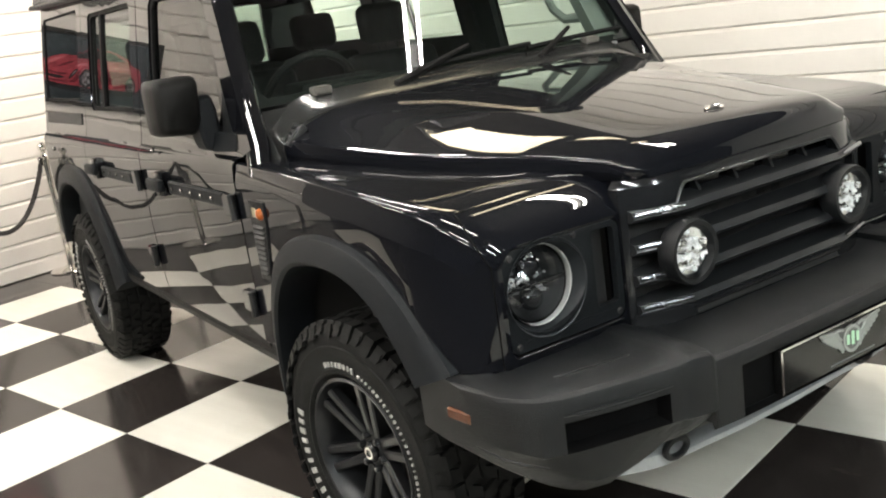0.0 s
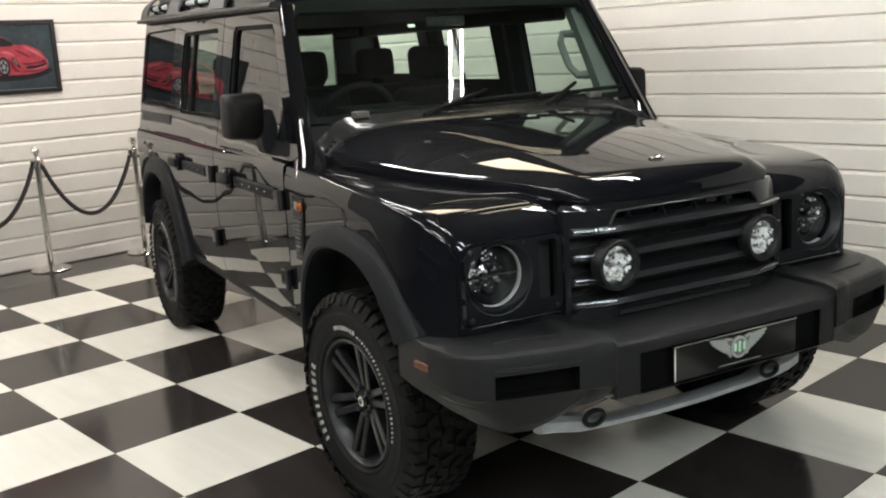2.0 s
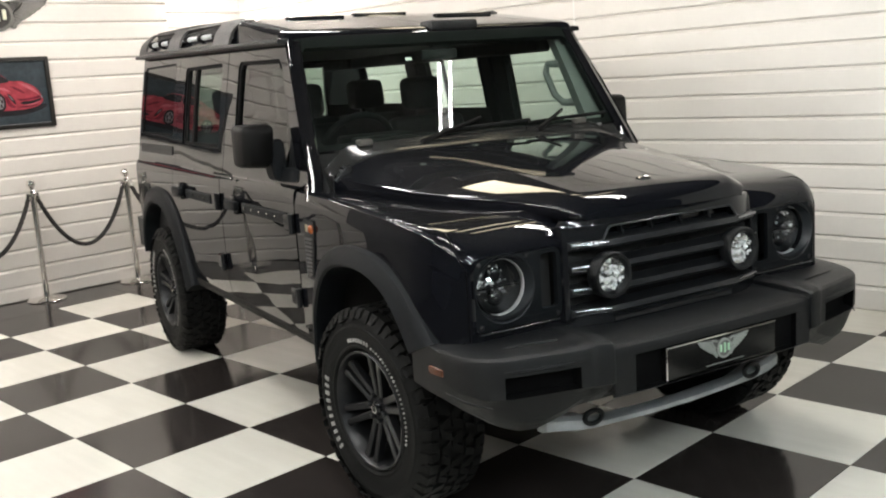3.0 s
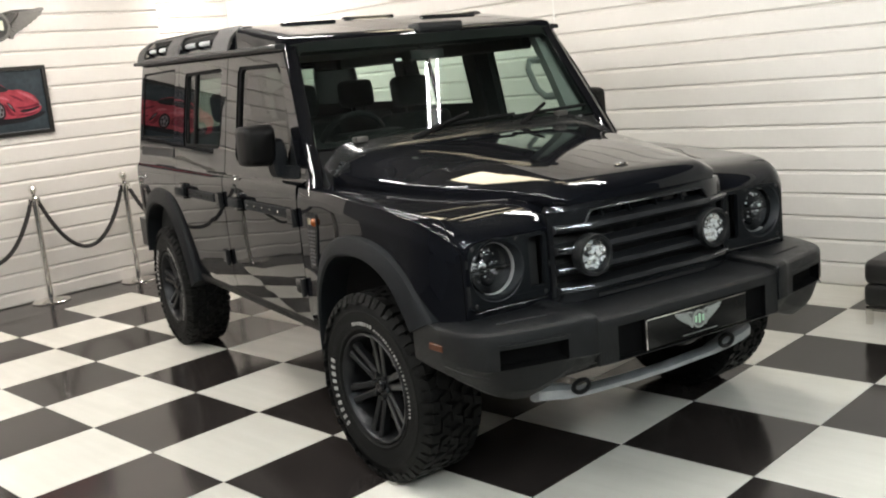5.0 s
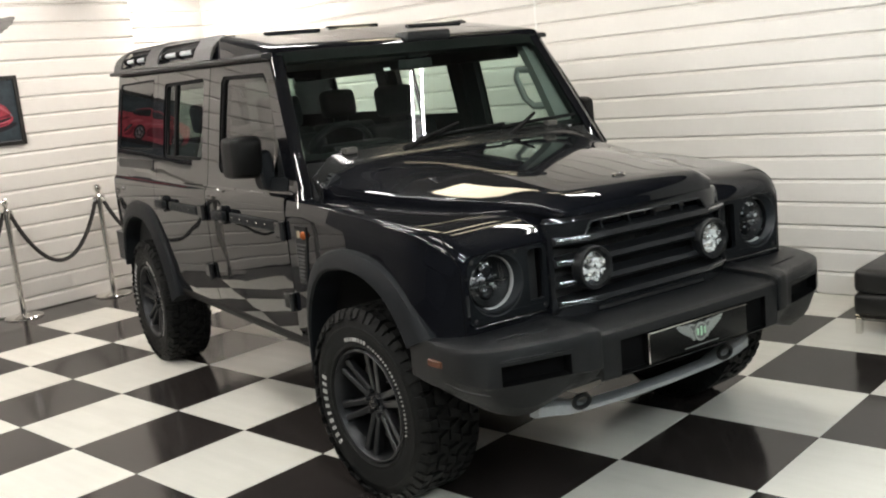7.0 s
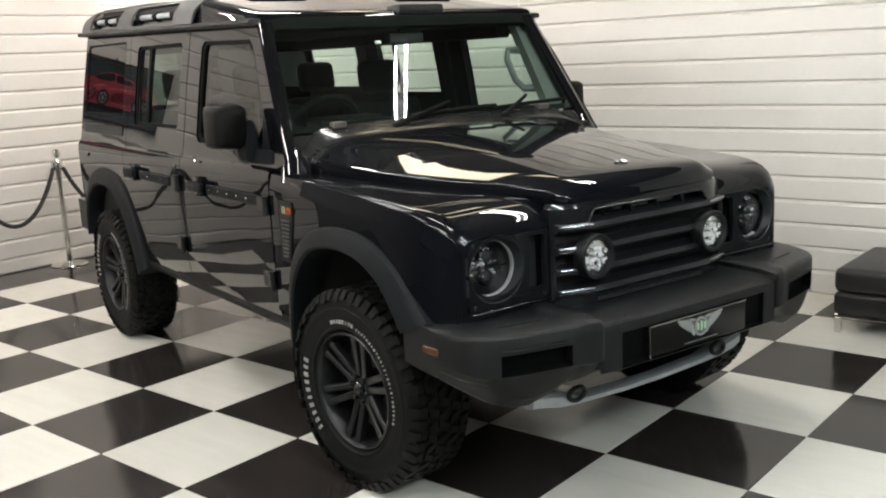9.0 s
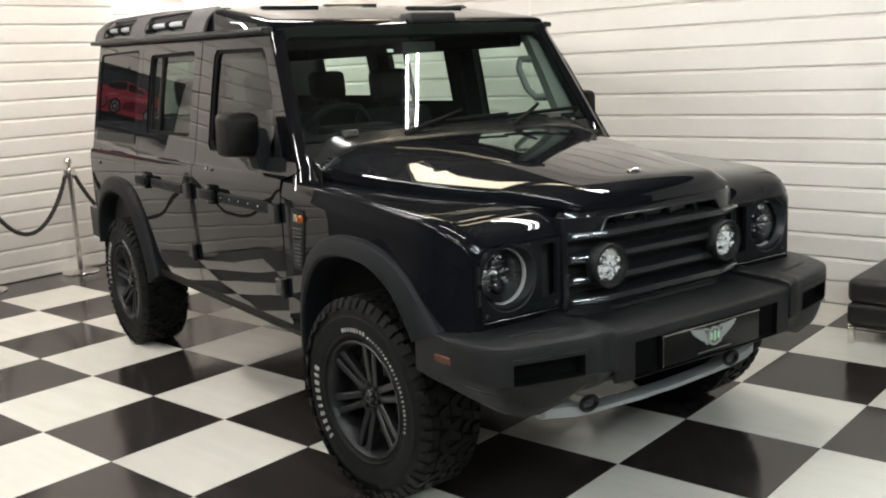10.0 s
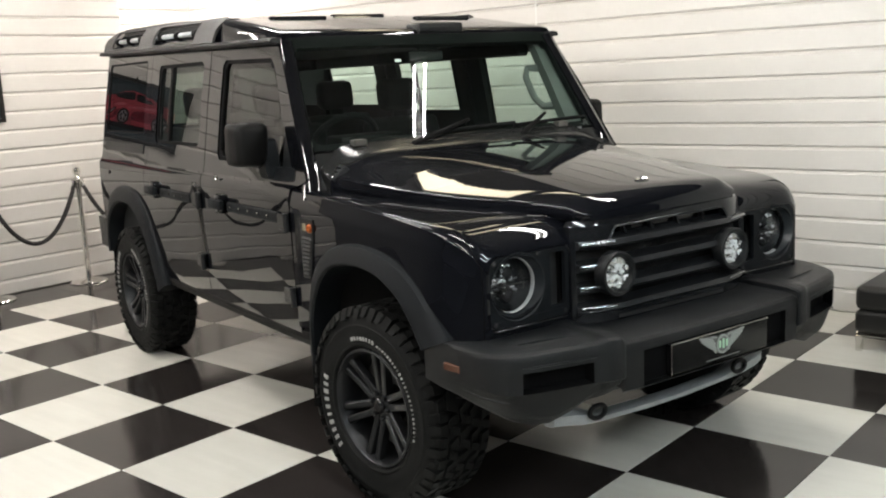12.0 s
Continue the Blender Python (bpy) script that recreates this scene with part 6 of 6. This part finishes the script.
print_shape("cast_shadow", [(0.08, 0.18), (0.20, 0.12), (0.45, 0.105), (0.68, 0.110), (0.84, 0.145), (0.875, 0.19), (0.60, 0.17), (0.30, 0.18)], 0.0005, PRINT_BLACK)
print_shape("car_body", [(0.10, 0.24), (0.10, 0.20), (0.14, 0.165), (0.30, 0.150), (0.50, 0.150), (0.645, 0.150), (0.74, 0.158), (0.823, 0.180), (0.858, 0.212), (0.860, 0.235), (0.84, 0.285), (0.80, 0.335), (0.74, 0.368), (0.688, 0.385), (0.606, 0.390), (0.56, 0.430), (0.50, 0.456), (0.43, 0.462), (0.35, 0.452), (0.27, 0.42), (0.20, 0.385), (0.13, 0.36), (0.105, 0.32)], 0.001, PRINT_RED)
print_shape("windscreen", [(0.44, 0.388), (0.52, 0.374), (0.600, 0.384), (0.560, 0.424), (0.51, 0.446), (0.45, 0.452)], 0.0016, PRINT_BLACK)
print_shape("side_window", [(0.27, 0.388), (0.36, 0.380), (0.42, 0.386), (0.43, 0.445), (0.35, 0.438)], 0.0016, PRINT_BLACK)
print_shape("bonnet_glint", [(0.67, 0.374), (0.74, 0.352), (0.80, 0.315), (0.838, 0.262), (0.80, 0.288), (0.73, 0.332)], 0.0016, PRINT_LIGHT)
print_shape("bonnet_shade", [(0.60, 0.350), (0.66, 0.330), (0.72, 0.288), (0.69, 0.290), (0.63, 0.325)], 0.0016, PRINT_DEEP)
print_shape("wing_glint", [(0.49, 0.335), (0.55, 0.338), (0.60, 0.302), (0.57, 0.308), (0.52, 0.322)], 0.0016, PRINT_LIGHT)
print_shape("wing_shade", [(0.545, 0.285), (0.575, 0.255), (0.60, 0.205), (0.63, 0.175), (0.59, 0.175), (0.562, 0.215)], 0.0016, PRINT_DEEP)
print_shape("nose_shade", [(0.64, 0.245), (0.70, 0.240), (0.78, 0.248), (0.83, 0.262), (0.845, 0.240), (0.76, 0.228), (0.68, 0.222)], 0.0016, PRINT_DEEP)
print_shape("flank_shade", [(0.14, 0.22), (0.28, 0.20), (0.43, 0.20), (0.43, 0.27), (0.34, 0.30), (0.20, 0.29)], 0.0016, PRINT_DEEP)
print_shape("flank_glint", [(0.14, 0.33), (0.28, 0.342), (0.42, 0.33), (0.48, 0.302), (0.40, 0.314), (0.26, 0.324)], 0.0020, PRINT_LIGHT)
print_shape("lamp", [(0.572, 0.288), (0.598, 0.276), (0.630, 0.222), (0.632, 0.196), (0.612, 0.215), (0.586, 0.252)], 0.0020, PRINT_BLACK)
print_shape("lamp_glint", [(0.583, 0.274), (0.597, 0.266), (0.617, 0.228), (0.606, 0.236)], 0.0024, PRINT_GREY)
print_shape("far_lamp", [(0.842, 0.268), (0.854, 0.254), (0.858, 0.236), (0.848, 0.244)], 0.0020, PRINT_GREY)
print_shape("grille", [(0.668, 0.206), (0.70, 0.192), (0.78, 0.198), (0.842, 0.222), (0.838, 0.235), (0.77, 0.221), (0.70, 0.217)], 0.0022, PRINT_BLACK)
print_shape("grille_edge", [(0.69, 0.186), (0.77, 0.188), (0.832, 0.208), (0.830, 0.214), (0.76, 0.196)], 0.0024, PRINT_LIGHT)
print_shape("chin_intake", [(0.65, 0.172), (0.72, 0.165), (0.80, 0.178), (0.815, 0.190), (0.76, 0.184), (0.68, 0.180)], 0.0020, PRINT_DEEP)
for cx, cz, rx, rz in ((0.20, 0.205, 0.047, 0.064), (0.505, 0.218, 0.043, 0.068)):
    print_shape("tyre", ellipse(cx, cz, rx * 1.15, rz * 1.12), 0.0024, PRINT_BLACK)
    print_shape("rim", ellipse(cx, cz, rx * 0.78, rz * 0.78), 0.0028, PRINT_GREY)
    for k in range(5):
        a = 2 * math.pi * k / 5 + 0.3
        print_shape("rim_gap", ellipse(cx + rx * 0.46 * math.cos(a), cz + rz * 0.46 * math.sin(a), rx * 0.20, rz * 0.24, 6), 0.0032, PRINT_BLACK)
bm = bmesh.new()
tube(bm, [(0.47, -0.01, PH), (0.47, -0.018, PH + 0.02)], 0.008, 8)
part("hanger", bm, CHROME, pic)

DARK_PEWTER = surface("dark_pewter", (0.024, 0.023, 0.021), 0.5, metal=0.3, vary=0.3, scale=20.0)
CREAM_MARK = surface("cream_enamel", (0.62, 0.64, 0.50), 0.4, vary=0.08)
# winged emblem sign above the picture
sign = tagged(new("wall_emblem"), "large winged metal emblem fixed to the wall", "wall sign")
sign.matrix_basis = pose(WALL_X + 0.012, 1.283, 2.345, 0, 0, 90)
winged_emblem(sign, Matrix.Identity(4), 0.37, BRONZE, DARK_PEWTER, CREAM_MARK)


# ---- pieces of the setting: floor tiles and wall boards ----
def tile_mesh(m):
    bm = one_box(0.0015, TILE - 0.0015, 0.0015, TILE - 0.0015, -0.010, 0.0, bevel=0.0012)
    for f in bm.faces:
        f.smooth = False
    me = bpy.data.meshes.new("tile")
    bm.to_mesh(me)
    bm.free()
    me.materials.append(m)
    return me


# out-of-view dark floor, added so the nose and wing reflect less white
bm = one_box(WALL_X + 0.001, RIGHT_X - 0.001, FRONT_Y + 0.001, -3 * TILE - 0.002, -0.010, 0.003)
tagged(link_mesh("carpet", bm, CARPET), "unseen charcoal carpet beyond the tiles, added to darken reflections", "carpet", kind="structure")
black_tile, white_tile = tile_mesh(TILE_BLACK), tile_mesh(TILE_WHITE)
for i in range(-7, 11):
    for j in range(-3, 7):
        if i * TILE > RIGHT_X - 0.1 or (j + 1) * TILE > WALL_Y + 0.2:
            continue
        share("tile", black_tile if (i + j) % 2 == 0 else white_tile, floor, pose(i * TILE, j * TILE, 0))
bm = bmesh.new()
for j in range(-3, 7):
    box(bm, -7 * TILE - TILE * 0.93, -7 * TILE - 0.0015, j * TILE + 0.0015, min((j + 1) * TILE - 0.0015, WALL_Y), -0.010, 0.0)
link = part("border_tiles", bm, TILE_BLACK, floor, "plain black border tiles")
for nm, at, turn, length, h, lab in WALL_ROWS:
    pitch, first = PITCHES[nm]
    spans = [(0.0, length)] if nm != "wall_north" else [(0.0, 4.50), (4.512, length)]
    for a, b in spans:
        share("board", board_mesh(b - a, first), walls[nm], pose(a, 0, 0.0))
        me = board_mesh(b - a, pitch)
        z = first
        while z < CEIL - pitch:
            share("board", me, walls[nm], pose(a, 0, z))
            z += pitch
        share("board", board_mesh(b - a, CEIL - z), walls[nm], pose(a, 0, z))
bm = one_box(4.496, 4.516, -0.016, 0.0, 0.0, CEIL - 0.01)
part("joint_strip", bm, TRIM_WHITE, walls["wall_north"])
